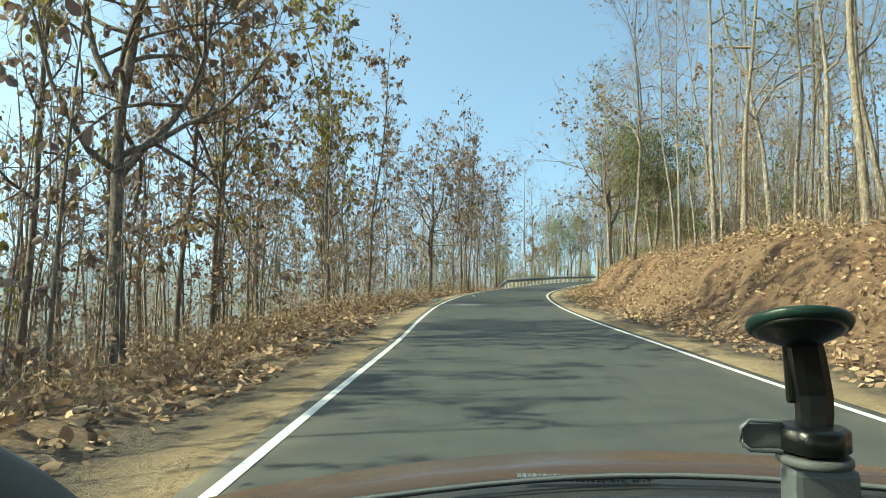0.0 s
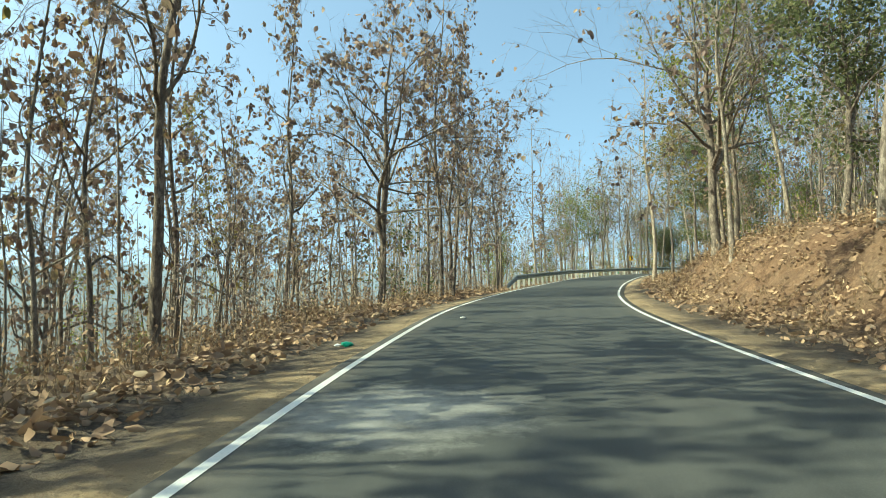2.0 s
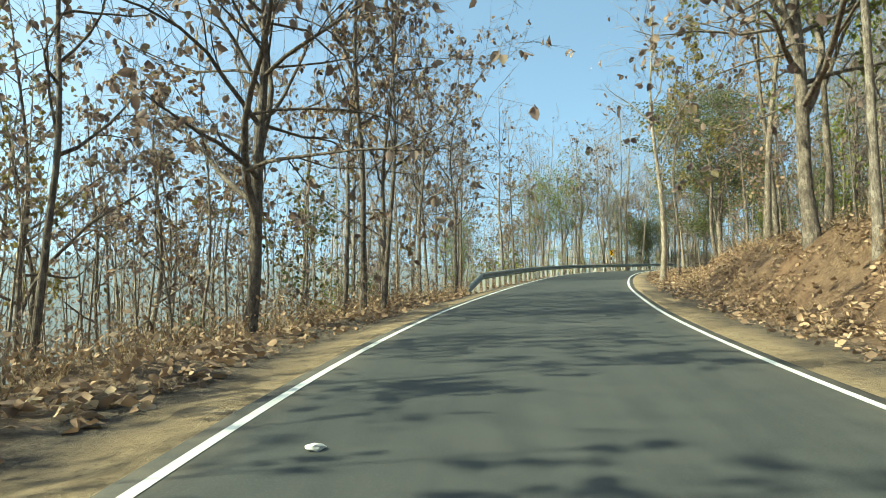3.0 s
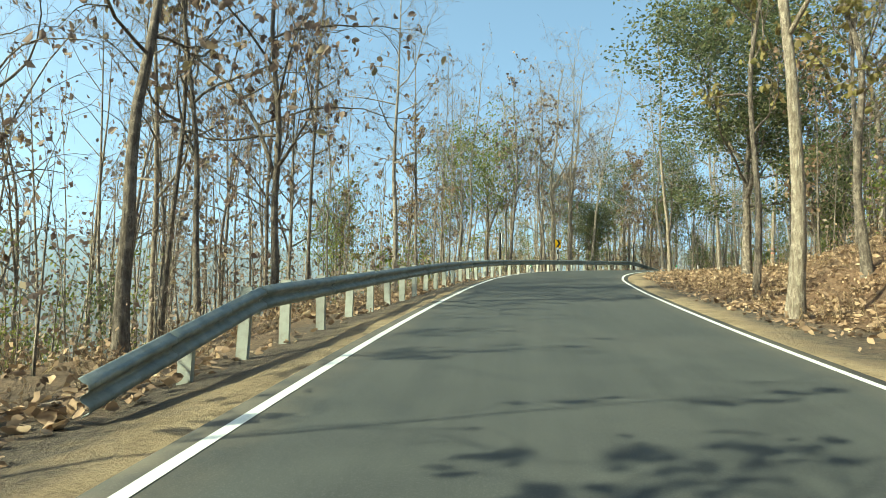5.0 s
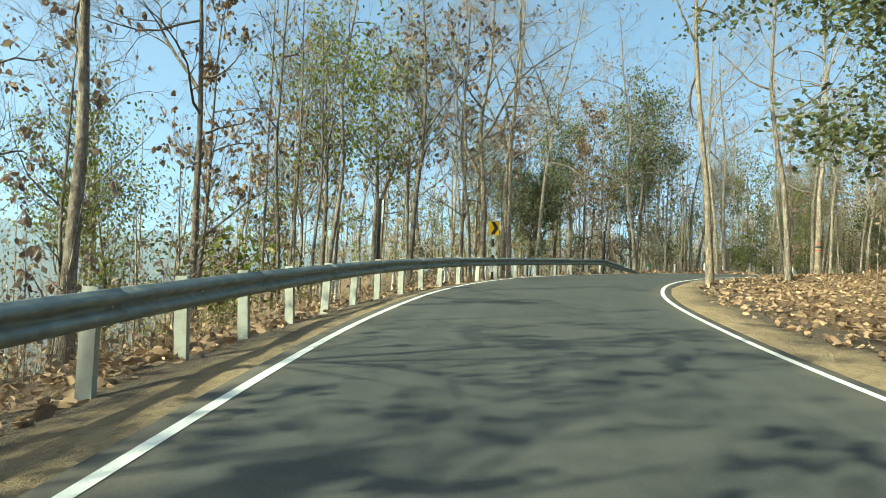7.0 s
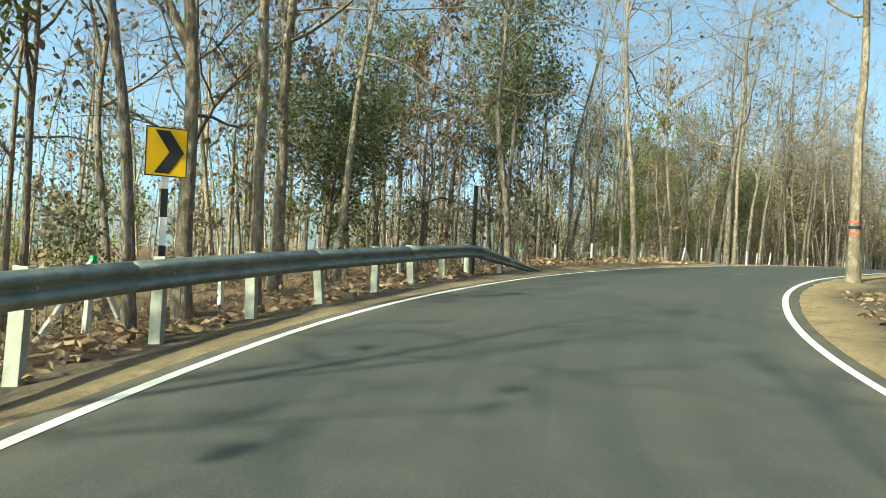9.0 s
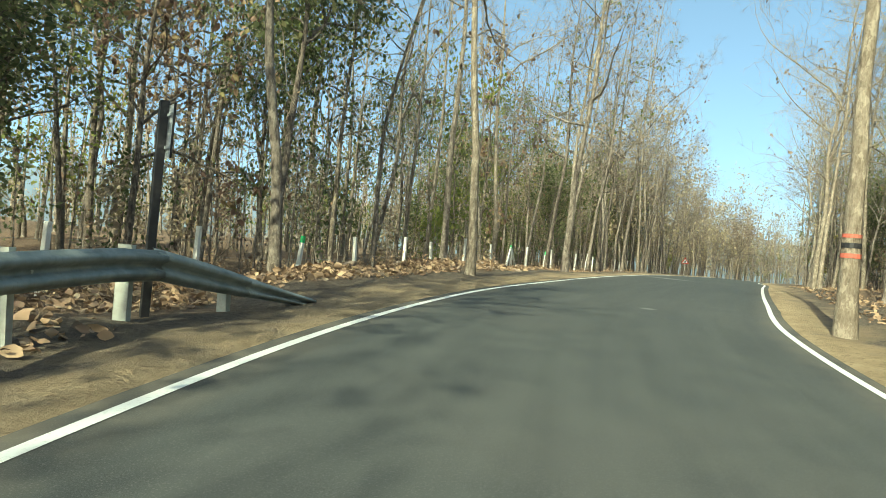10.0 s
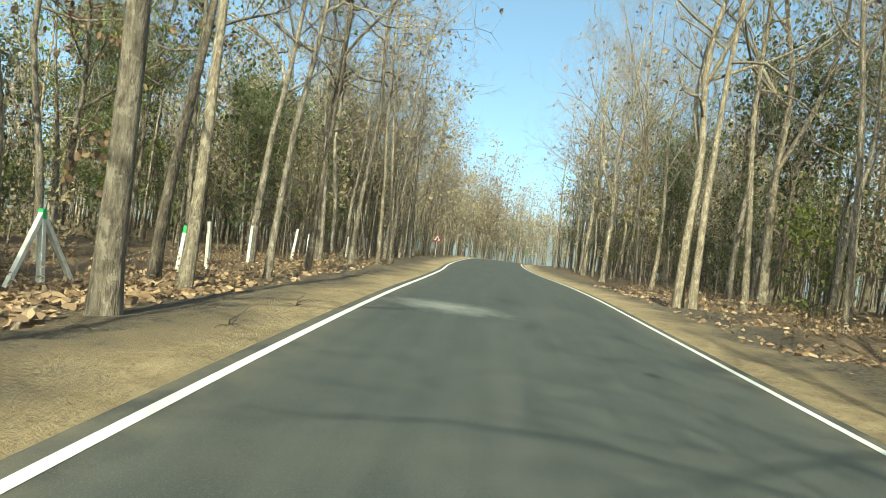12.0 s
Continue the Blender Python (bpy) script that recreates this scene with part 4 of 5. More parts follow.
CURLED_FACES = [(0, 3, 4, 1), (1, 4, 5, 2), (0, 1, 7, 6), (1, 2, 8, 7)]


def strewn(name, count, seed, zones, size, material, label, category):
    """Loose leaves lying on the ground; a zone is s0, s1, d0, d1 and its share."""
    rnd = np.random.RandomState(seed)
    soup = Soup()
    share = np.array([q[4] for q in zones], float)
    pick = rnd.choice(len(zones), count, p=share / share.sum())
    lo = np.array([q[:4] for q in zones], float)[pick]
    s, d = lo[:, 0] + rnd.rand(count) * (lo[:, 1] - lo[:, 0]), lo[:, 2] + rnd.rand(count) * (lo[:, 3] - lo[:, 2])
    p = at_road(s, d)
    keep = np.array([noise.noise((a * 0.45, b * 0.45, 5.0)) + 0.35 * rnd.randn() > -0.22 for a, b in p[:, :2]])
    p = p[keep]
    ts, td, tz = to_road(p[:, 0], p[:, 1])
    h = relief(p[:, 0], p[:, 1], ts, td, tz)
    off = np.abs(td) > PAVED + 0.25
    p, h = p[off], h[off]
    n = len(p)
    flat = rnd.normal(size=(n, 3)) * np.array([1, 1, 0.2])
    curl = CURLED[None] * np.stack([rnd.uniform(0.55, 1.05, n), np.ones(n), rnd.uniform(0.1, 1.5, n)], 1)[:, None]
    curl = curl + rnd.normal(size=curl.shape) * np.array([0.03, 0.03, 0.05])
    soup.many(curl, CURLED_FACES, np.stack([p[:, 0], p[:, 1], h + 0.02 + 0.05 * rnd.rand(n)], 1), flat, size * (0.4 + 0.9 * rnd.rand(n)), rnd)
    tagged(new(name, soup.mesh(name, material)), label, category, kind="stuff")


strewn("fallen_leaves", 27000, 21, [(12, 76, -5.6, -3.85, 3.2), (12, 76, -10, -5.2, 1.5), (76, 125, -5.4, -4.0, 1.6), (76, 125, -9, -5, 0.9), (125, 170, -10.5, -4.9, 1.7), (127, 150, -9, -5.4, 2.0)], 0.16, LITTER, "large dry brown leaves lying along the verge", "leaves")
strewn("fallen_leaves", 9000, 23, [(126, 152, -9.4, -5.0, 1)], 0.15, LITTER, "heap of large dry leaves beside the road", "leaves")
strewn("fallen_leaves", 40000, 22, [(12, 70, 3.7, 12, 3.4), (70, 126, 3.6, 11, 2.6), (126, 170, 4.3, 11, 0.9)], 0.14, LITTER, "dry brown leaves covering bank and verge", "leaves")


def brush(name, count, seed, zones, label):
    rnd = np.random.RandomState(seed)
    wood, green, spots = Soup(), Soup(), []
    share = np.array([q[4] for q in zones], float)
    for _ in range(count):
        q = zones[rnd.choice(len(zones), p=share / share.sum())]
        p = at_road(rnd.uniform(q[0], q[1]), rnd.uniform(q[2], q[3]))
        ts, td, tz = to_road(p[0], p[1])
        if abs(td[0]) < 3.7:
            continue
        base = np.array([p[0], p[1], relief(p[:1], p[1:2], ts, td, tz)[0] - 0.03])
        tall = rnd.uniform(0.3, 0.8) * q[5]
        for _ in range(7):
            d = np.array([rnd.normal() * 0.5, rnd.normal() * 0.5, 1.0])
            st = crooked(base + rnd.normal(size=3) * np.array([0.12, 0.12, 0]), d, tall * rnd.uniform(0.5, 1.2), 2, 0.25, 0.0, rnd)
            tube(wood, st, np.array([0.006, 0.0045, 0.002]), 3)
            spots += [st[1], st[2], (st[1] + st[2]) / 2]
    green.many(FLAKE, FLAKE_FACES, spots, rnd.normal(size=(len(spots), 3)), rnd.uniform(0.05, 0.14, len(spots)), rnd)
    ob = thing(name, Matrix.Identity(4), label, "undergrowth", kind="stuff")
    part_mesh("stems", wood.mesh("stems", STRAW), ob)
    part_mesh("leaves", green.mesh("leaves", LITTER), ob)


brush("dry_brush", 1900, 31, [(10, 78, -8.5, -5.0, 6, 1.25), (78, 116, -9, -5.0, 2, 1.0), (14, 100, 4.3, 9.5, 5, 0.8), (112, 175, -13, -6.5, 3, 0.9), (112, 175, 6.5, 12, 2, 0.8)],
      "withered brown brush along the forest edge")
brush("dry_brush", 420, 32, [(20, 116, -13, -8.0, 3, 2.2), (30, 100, 8, 14, 1, 1.8)], "tall withered thicket of thin stems under trees")


def stone_mesh(seed):
    bm = bmesh.new()
    bmesh.ops.create_icosphere(bm, subdivisions=2, radius=1.0)
    for v in bm.verts:
        v.co *= 1 + 0.45 * noise.noise(v.co * 1.3 + Vector((seed * 7.1, 0, 0)))
    me = bpy.data.meshes.new("stone")
    bm.to_mesh(me)
    bm.free()
    me.materials.append(ROCK)
    return me


stones = [stone_mesh(k) for k in range(4)]
rs = random.Random(6)
for k in range(38):
    s, d = (rs.uniform(128, 147), -rs.uniform(5.0, 8.2)) if k < 32 else (rs.uniform(76, 126), -rs.uniform(4.3, 5.2))
    p = at_road(s, d)
    ob = new("stone", stones[k % 4])
    r = rs.uniform(0.05, 0.13)
    ob.matrix_world = pose(p[0], p[1], ground_at(p[0], p[1])[0] + r * 0.25, rs.uniform(0, 60), rs.uniform(0, 60), rs.uniform(0, 360)) @ Matrix.Diagonal((r * 1.4, r, r * 0.7, 1))
    tagged(ob, "rough brown field stone among dry leaves", "stone", "roadside stones")


# ---- crash barrier ----
def beam_profile():
    """The W shape of the rail: outwards to the road, and height."""
    half = [(0.0, 0.156), (0.012, 0.148), (0.030, 0.128), (0.078, 0.108), (0.083, 0.080), (0.078, 0.055), (0.022, 0.024), (0.010, 0.0)]
    return half + [(a, -b) for a, b in half[-2::-1]]


RAIL_D = -3.95
RAIL_S, RAIL_END = 76.75, -3.95            # the foot of the ramp where the rail begins


def rail_at(s):
    """Place on the rail's line, height of its middle and the turn of its outward side."""
    d = np.interp(s, [RAIL_S, 80.1, 84, 121, 125.3, 127.6], [RAIL_END, -3.98, RAIL_D, -3.92, -4.3, -3.75])
    p = at_road(s, d)
    lift = np.interp(s, [RAIL_S, 80.1, 80.6, 124.6, 125.3, 127.6], [0.05, 0.54, 0.55, 0.56, 0.55, -0.02])
    return Vector((p[0], p[1], p[2] + lift)), p[2]


barrier = thing("crash_barrier", Matrix.Identity(4), "weathered galvanised steel crash barrier with ramped ends", "guardrail")
prof = beam_profile()
cuts = [RAIL_S, 78.0, 79.0, 80.1] + list(np.arange(82.8, 124.5, 3.0)) + [125.3, 126.5, 127.6]
for i in range(len(cuts) - 1):
    bm = bmesh.new()
    rows = []
    for s in np.linspace(cuts[i], cuts[i + 1] + (0.12 if i < len(cuts) - 2 else 0.0), 7):
        p, _ = rail_at(s)
        q = rail_at(s + 0.05)[0] - rail_at(s - 0.05)[0]
        q.normalize()
        out = Vector((q.y, -q.x, 0)).normalized()
        up = out.cross(q)
        squash = 1 - 0.55 * step(s, 125.6, 127.6)
        shift = 0.003 * (i % 2)
        for sign in (0.0, -0.004):
            rows.append([bm.verts.new(p + out * (a + sign + shift) + up * (b * squash)) for a, b in prof])
    for k in range(0, len(rows) - 2, 2):
        for j in range(len(prof) - 1):
            bm.faces.new((rows[k][j], rows[k][j + 1], rows[k + 2][j + 1], rows[k + 2][j]))
            bm.faces.new((rows[k + 1][j + 1], rows[k + 1][j], rows[k + 3][j], rows[k + 3][j + 1]))
    for j in range(len(prof) - 1):
        bm.faces.new((rows[0][j + 1], rows[0][j], rows[1][j], rows[1][j + 1]))
        bm.faces.new((rows[-2][j], rows[-2][j + 1], rows[-1][j + 1], rows[-1][j]))
    for k in range(0, len(rows) - 2, 2):
        for j in (0, len(prof) - 1):
            bm.faces.new((rows[k][j], rows[k + 2][j], rows[k + 3][j], rows[k + 1][j]))
    for f in bm.faces:
        f.smooth = True
    part("beam", bm, STEEL, barrier)


def post_bmesh(height):
    bm = bmesh.new()
    add_box(bm, (0.15, 0.006, height), Matrix.Translation((-0.06, 0, height / 2)))
    for e in (-1, 1):
        add_box(bm, (0.006, 0.07, height), Matrix.Translation((-0.06 + e * 0.072, 0.032, height / 2)))
    return bm


post_me, block_me, bolt_me = bpy.data.meshes.new("post"), bpy.data.meshes.new("spacer"), bpy.data.meshes.new("bolt")
POST_STEEL = make_plain("pale_galvanised_steel", (0.38, 0.40, 0.355), 0.65, 0.05, (0.22, 0.19, 0.15), 0.7, 7)
for me, bm in ((post_me, post_bmesh(1.12)), (block_me, box((0.10, 0.11, 0.30), Matrix.Identity(4), 0.008)), (bolt_me, box((0.02, 0.03, 0.03), Matrix.Identity(4), 0.006))):
    bm.to_mesh(me)
    bm.free()
    me.materials.append(POST_STEEL)
rp = random.Random(3)
post_s = [78.6, 80.0, 81.4] + list(np.interp(np.arange(27), [0, 4, 10, 16, 19, 26], [83.0, 89.5, 99.3, 108.9, 113.3, 123.9])) + [125.2, 126.4]
for s in post_s:
    p, road_z = rail_at(s)
    q = rail_at(s + 0.1)[0] - rail_at(s - 0.1)[0]
    head = math.degrees(math.atan2(q.y, q.x))
    ramp = s < 79.9 or s > 125.5
    turn = pose(0, 0, 0, rp.gauss(0, 2.0), rp.gauss(0, 1.5), head - 90)
    out = (turn.to_3x3() @ Vector((1, 0, 0)))
    foot = Vector((p.x, p.y, 0)) - Vector((out.x, out.y, 0)).normalized() * 0.135
    top = p.z + (0.168 if not ramp else 0.02)
    m = Matrix.Translation((foot.x, foot.y, top - 1.12)) @ turn
    post = part_mesh("post", post_me, barrier, "", m)
    if not ramp:
        part_mesh("spacer", block_me, post, "", Matrix.Translation((0.067, 0.03, 0.93)))
        part_mesh("bolt", bolt_me, barrier, "", Matrix.Translation(p + Vector((out.x, out.y, 0)).normalized() * 0.016) @ pose(0, 0, 0, 0, 0, head - 90))


# ---- road signs ----
def chevron_sign(x, y, centre, face, label):
    """A yellow board with a black arrow on a banded post; face: the heading that the board looks to."""
    z = ground_at(x, y)[0]
    ob = thing("chevron_sign", pose(x, y, z, 0, 0, face), label, "road sign", "bend marker signs")
    h = centre - z
    board = part("board", box((0.46, 0.006, 0.58), Matrix.Translation((0, -0.045, h)), 0.002), ALU, ob, "aluminium board")
    part("face", box((0.455, 0.004, 0.575), Matrix.Translation((0, -0.051, h))), YELLOW, board, "yellow reflective face")
    part("arrow", prism([(-0.13, 0.25), (0.03, 0.25), (0.19, 0.0), (0.03, -0.25), (-0.13, -0.25), (0.03, 0.0)], 0.004, Matrix.Translation((0, -0.056, h))), BLACK, board, "black arrow")
    rim = bmesh.new()
    for sx in (-1, 1):
        add_box(rim, (0.012, 0.003, 0.575), Matrix.Translation((sx * 0.222, -0.0555, h)))
        add_box(rim, (0.43, 0.003, 0.012), Matrix.Translation((0, -0.0555, h + sx * 0.281)))
    part("border", rim, BLACK, board, "black border")
    n, low = 8, -0.3
    top = h + 0.24
    for k in range(n):
        a, b = low + (top - low) * k / n, low + (top - low) * (k + 1) / n
        part("post_band", box((0.075, 0.075, b - a), Matrix.Translation((0, 0, (a + b) / 2))), WHITE if k % 2 == 0 else BLACK, ob, "white band" if k % 2 == 0 else "black band")
    return ob


def side_on_sign(x, y, centre, face):
    z = ground_at(x, y)[0]
    ob = thing("bend_sign", pose(x, y, z, 0, 0, face), "bend sign on a black post seen from its back", "road sign", "bend marker signs")
    h = centre - z
    part("post", box((0.085, 0.085, h + 0.62), Matrix.Translation((0, 0, (h + 0.32) / 2 - 0.15)), 0.006), BLACK, ob, "dull black square post")
    board = part("board", box((0.46, 0.008, 0.56), Matrix.Translation((0, -0.052, h)), 0.002), ALU, ob, "bare aluminium board")
    for k in (-1, 1):
        part("stiffener", box((0.44, 0.02, 0.03), Matrix.Translation((0, -0.037, h + k * 0.17))), ALU, board)
        part("edge", box((0.012, 0.02, 0.565), Matrix.Translation((k * 0.232, -0.05, h))), BLACK, board, "dark edge strip")
    return ob


chevron_sign(23.88, 110.72, 5.70, -4, "yellow chevron road sign with black arrow behind the barrier")
side_on_sign(17.50, 102.0, 5.26, 95)
side_on_sign(32.18, 116.15, 6.02, 78)


def warning_sign(x, y):
    z = ground_at(x, y)[0]
    ob = thing("warning_sign", pose(x, y, z, 0, 0, -72), "red-bordered triangular warning sign on the verge", "road sign")
    part("post", box((0.07, 0.07, 2.3), Matrix.Translation((0, 0, 0.85)), 0.005), CONCRETE, ob, "pale post")
    r = 0.5
    tri = lambda q: [(-q * 0.866, -q * 0.5), (q * 0.866, -q * 0.5), (0, q)]  # noqa: E731
    board = part("board", prism(tri(r), 0.01, Matrix.Translation((0, -0.05, 1.75))), RED, ob, "red border board")
    part("face", prism(tri(r * 0.68), 0.006, Matrix.Translation((0, -0.06, 1.75))), WHITE, board, "white field")
    part("symbol", box((0.12, 0.006, 0.2), Matrix.Translation((0, -0.067, 1.72))), BLACK, board, "small black symbol")


warning_sign(105.9, 136.5)


# ---- boundary posts and wire ----
rw = random.Random(8)
FENCE = [113.5, 116.4, 119.2, 122.0, 125.0, 128.2, 131.3, 134.5, 137.4, 140.3, 142.6, 145.5, 148.3, 151.1, 153.3, 156.2, 158.5, 161.2, 164, 166.8, 169.6, 172.6, 175.4, 178.3, 181, 184, 187, 190, 193, 196]
concrete_post = bpy.data.meshes.new("shaft")
bm = box((0.12, 0.12, 1.75), Matrix.Translation((0, 0, 0.55)), 0.012)
for v in bm.verts:
    if v.co.z > 0.5:
        v.co.x *= 0.78
        v.co.y *= 0.78
bm.to_mesh(concrete_post)
bm.free()
concrete_post.materials.append(CONCRETE)
tops = []
for s in FENCE:
    d = -9.1 + rw.uniform(-0.15, 0.15)
    p = at_road(s, d)
    z = ground_at(p[0], p[1])[0]
    lean = (rw.gauss(0, 2.5), rw.gauss(0, 2.5))
    head = math.degrees(math.atan2(*(at_road(s + 0.5, d) - at_road(s - 0.5, d))[1::-1]))
    ob = thing("fence_post", pose(p[0], p[1], z, lean[0], lean[1], head), "whitewashed concrete boundary post at the forest edge", "fence post", "boundary posts")
    part_mesh("shaft", concrete_post, ob)
    if s in (119.2, 134.5, 151.1, 156.2):
        part("painted_top", box((0.10, 0.10, 0.2), Matrix.Translation((0, 0, 1.335)), 0.01), GREEN_PAINT, ob, "green painted top")
    if s in (119.2, 151.1):
        for e in (-1, 1):
            part("brace", box((0.09, 0.09, 1.75), pose(e * 0.48, 0, 0.62, 0, -e * 33, 0), 0.01), CONCRETE, ob, "slanting concrete brace")
    tops.append(Vector((p[0], p[1], z)))
for k in range(len(tops) - 1):
    soup = Soup()
    for h in (0.35, 0.75, 1.12):
        a, b = tops[k] + Vector((0, 0, h)), tops[k + 1] + Vector((0, 0, h))
        mid = (a + b) / 2 - Vector((0, 0, 0.02))
        tube(soup, [a, mid, b], [0.0025] * 3, 3)
    tagged(new("fence_wire", soup.mesh("fence_wire", STEEL)), "thin rusty wire strung between boundary posts", "wire", "boundary wires")

# painted rings round the roadside tree
stem = np.array([v.co for v in next(c for c in BARE[3].children if c.name.startswith("trunk")).data.vertices[:14 * 8]]).reshape(14, 8, 3)
axis = stem.mean(1)
girths = np.linalg.norm(stem - axis[:, None], axis=2).mean(1)
for h, mat, deep, label in ((1.16, BANDRED, 0.06, "faded red ring"), (1.30, BLACK, 0.07, "faded black ring"), (1.43, BANDRED, 0.05, "faded red ring")):
    cx, cy, r = (np.interp(h, axis[:, 2], q) for q in (axis[:, 0], axis[:, 1], girths))
    bm = bmesh.new()
    bmesh.ops.create_cone(bm, cap_ends=False, segments=16, radius1=r * 1.05, radius2=r * 1.04, depth=deep, matrix=Matrix.Translation((cx, cy, h)))
    part("painted_ring", bm, mat, banded, label)


# ---- small things by the road ----
def crumpled(name, x, y, z, r, seed, material, label, category):
    bm = bmesh.new()
    bmesh.ops.create_icosphere(bm, subdivisions=2, radius=r)
    for v in bm.verts:
        v.co *= 1 + 0.7 * noise.noise(v.co * (2.2 / r) + Vector((seed, 0, 0)))
        v.co.z *= 0.45
    ob = part(name, bm, material, None)
    ob.matrix_world = Matrix.Translation((x, y, z + r * 0.3))
    return tagged(ob, label, category)


crumpled("plastic_bag", 2.64, 44.79, ground_at(2.64, 44.79)[0], 0.10, 3.0, GREENBAG, "crumpled green plastic bag on the verge", "litter")
crumpled("paper_scrap", 2.45, 45.0, ground_at(2.45, 45.0)[0], 0.06, 5.0, WHITE, "crumpled white paper scrap on the verge", "litter")
p = at_road(54.8, -1.84)
crumpled("pale_stone", p[0], p[1], p[2], 0.06, 9.0, CONCRETE, "small pale stone lying on the asphalt", "stone")
rt2 = np.random.RandomState(14)
for x, y, size in ((53.44, 121.56, 0.6), (52.2, 122.2, 0.5), (55.6, 122.0, 0.45)):
    soup = Soup()
    z = ground_at(x, y)[0]
    for _ in range(4):
        st = crooked((x, y, z + 0.01), (rt2.normal(), rt2.normal(), 0.35), size * rt2.uniform(0.6, 1.2), 4, 0.25, -0.05, rt2)
        tube(soup, st, [0.009, 0.008, 0.006, 0.005, 0.003], 5)
    tagged(new("fallen_twig", soup.mesh("fallen_twig", BARK_DARK)), "dry forked twig lying on the sandy verge", "twig", "fallen twigs")

# ---- the car that carries the camera, as it stands when the shot begins ----
CAR_PAINT = make_plain("maroon_paint", (0.075, 0.05, 0.038), 0.25, 0.2, (0.10, 0.085, 0.065), 0.4, 3)
CAR_BLACK = make_plain("black_trim", (0.012, 0.014, 0.015), 0.65, 0, (0.06, 0.058, 0.055), 0.4, 8)
DASH = make_plain("dark_grey_dashboard", (0.03, 0.034, 0.042), 0.55, 0, (0.05, 0.05, 0.05), 0.3, 40)
GREY_TRIM = make_plain("grey_trim", (0.09, 0.10, 0.10), 0.6, 0, (0.05, 0.05, 0.05), 0.3, 20)
GLOSS_BLACK = make_plain("glossy_black_plastic", (0.006, 0.007, 0.007), 0.3, 0, (0.04, 0.04, 0.04), 0.2, 12)
GREEN_RUBBER = make_plain("dark_green_rubber", (0.006, 0.026, 0.02), 0.4, 0, (0.05, 0.08, 0.07), 0.3, 14)
SILVER = make_plain("silver_plastic", (0.13, 0.15, 0.16), 0.35, 0.3, (0.2, 0.2, 0.2), 0.2, 14)
RUBBER = make_plain("tyre_rubber", (0.02, 0.02, 0.02), 0.85, 0, (0.12, 0.1, 0.08), 0.5, 12)
IVORY = make_plain("ivory_figurine", (0.78, 0.70, 0.45), 0.4, 0, (0.75, 0.45, 0.2), 0.3, 60)

car = thing("car", pose(4.784, 10.055, -1.160, 2.24, 0, -0.3), "maroon car with dark grey dashboard driving on the road", "car")
MID = 0.36                                     # the car's middle, to the right of the eye


def sheet(rows, thick=0.015):
    """A curved panel from rows of points, with a thickness downwards."""
    bm = bmesh.new()
    top = [[bm.verts.new(q) for q in row] for row in rows]
    low = [[bm.verts.new((q[0], q[1], q[2] - thick)) for q in row] for row in rows]
    n, m = len(rows), len(rows[0])
    for i in range(n - 1):
        for j in range(m - 1):
            bm.faces.new((top[i][j], top[i][j + 1], top[i + 1][j + 1], top[i + 1][j]))
            bm.faces.new((low[i][j + 1], low[i][j], low[i + 1][j], low[i + 1][j + 1]))
    for i in range(n - 1):
        for j in (0, m - 1):
            bm.faces.new((top[i][j], top[i + 1][j], low[i + 1][j], low[i][j]))
    for j in range(m - 1):
        for i in (0, n - 1):
            bm.faces.new((top[i][j], top[i][j + 1], low[i][j + 1], low[i][j]))
    bmesh.ops.recalc_face_normals(bm, faces=bm.faces)
    for f in bm.faces:
        f.smooth = True
    return bm


def across(y, z, drop, half=0.78, n=17, bow=0.0):
    """One row of a panel: bowed back and falling towards the sides."""
    return [(MID + half * u, y - bow * u * u, z - drop * u * u) for u in np.linspace(-1, 1, n)]


part("bonnet", sheet([across(1.08, 0.935, 0.06, 0.88, bow=0.16), across(1.2, 0.925, 0.065, 0.9, bow=0.16), across(1.36, 0.90, 0.07, 0.9, bow=0.15), across(1.6, 0.83, 0.08, 0.9, bow=0.12),
                      across(1.95, 0.70, 0.08, 0.88, bow=0.1), across(2.1, 0.58, 0.08, 0.84, bow=0.1)]), CAR_PAINT, car, "polished maroon bonnet")
cowl = part("cowl", sheet([across(0.93, 0.945, 0.05, 0.9, bow=0.15), across(0.99, 0.938, 0.05, 0.9, bow=0.15), across(1.09, 0.930, 0.06, 0.9, bow=0.16)]), CAR_BLACK, car, "black plastic cowl below the windscreen")
for k in range(26):
    part("grille_slot", box((0.006, 0.02, 0.006), Matrix.Translation((0.06 + 0.008 * k, 1.02, 0.943))), SILVER if k % 2 else GREY_TRIM, cowl)
dash = part("dashboard", sheet([across(0.95, 0.943, 0.05, 0.9, bow=0.15), across(0.90, 0.948, 0.05, 0.9, bow=0.12), across(0.75, 0.955, 0.045, 0.9, bow=0.06), across(0.58, 0.95, 0.03, 0.9, bow=0.02),
                                across(0.50, 0.92, 0.02, 0.9), across(0.46, 0.80, 0.01, 0.88), across(0.52, 0.55, 0.0, 0.86)], 0.02), DASH, car, "matte dark grey dashboard")
# unseen roof panel, added to keep direct sun off mount and dashboard
part("roof", sheet([across(0.36, 1.50, 0.05, 0.66), across(0.0, 1.54, 0.06, 0.68), across(-0.8, 1.55, 0.06, 0.68), across(-1.6, 1.49, 0.06, 0.64)], 0.03), CAR_PAINT, car, "unseen maroon roof added for shade")
part("defroster_slot", box((0.05, 0.02, 0.004), pose(0.24, 0.84, 0.951, 0, 0, -8)), GLOSS_BLACK, dash)
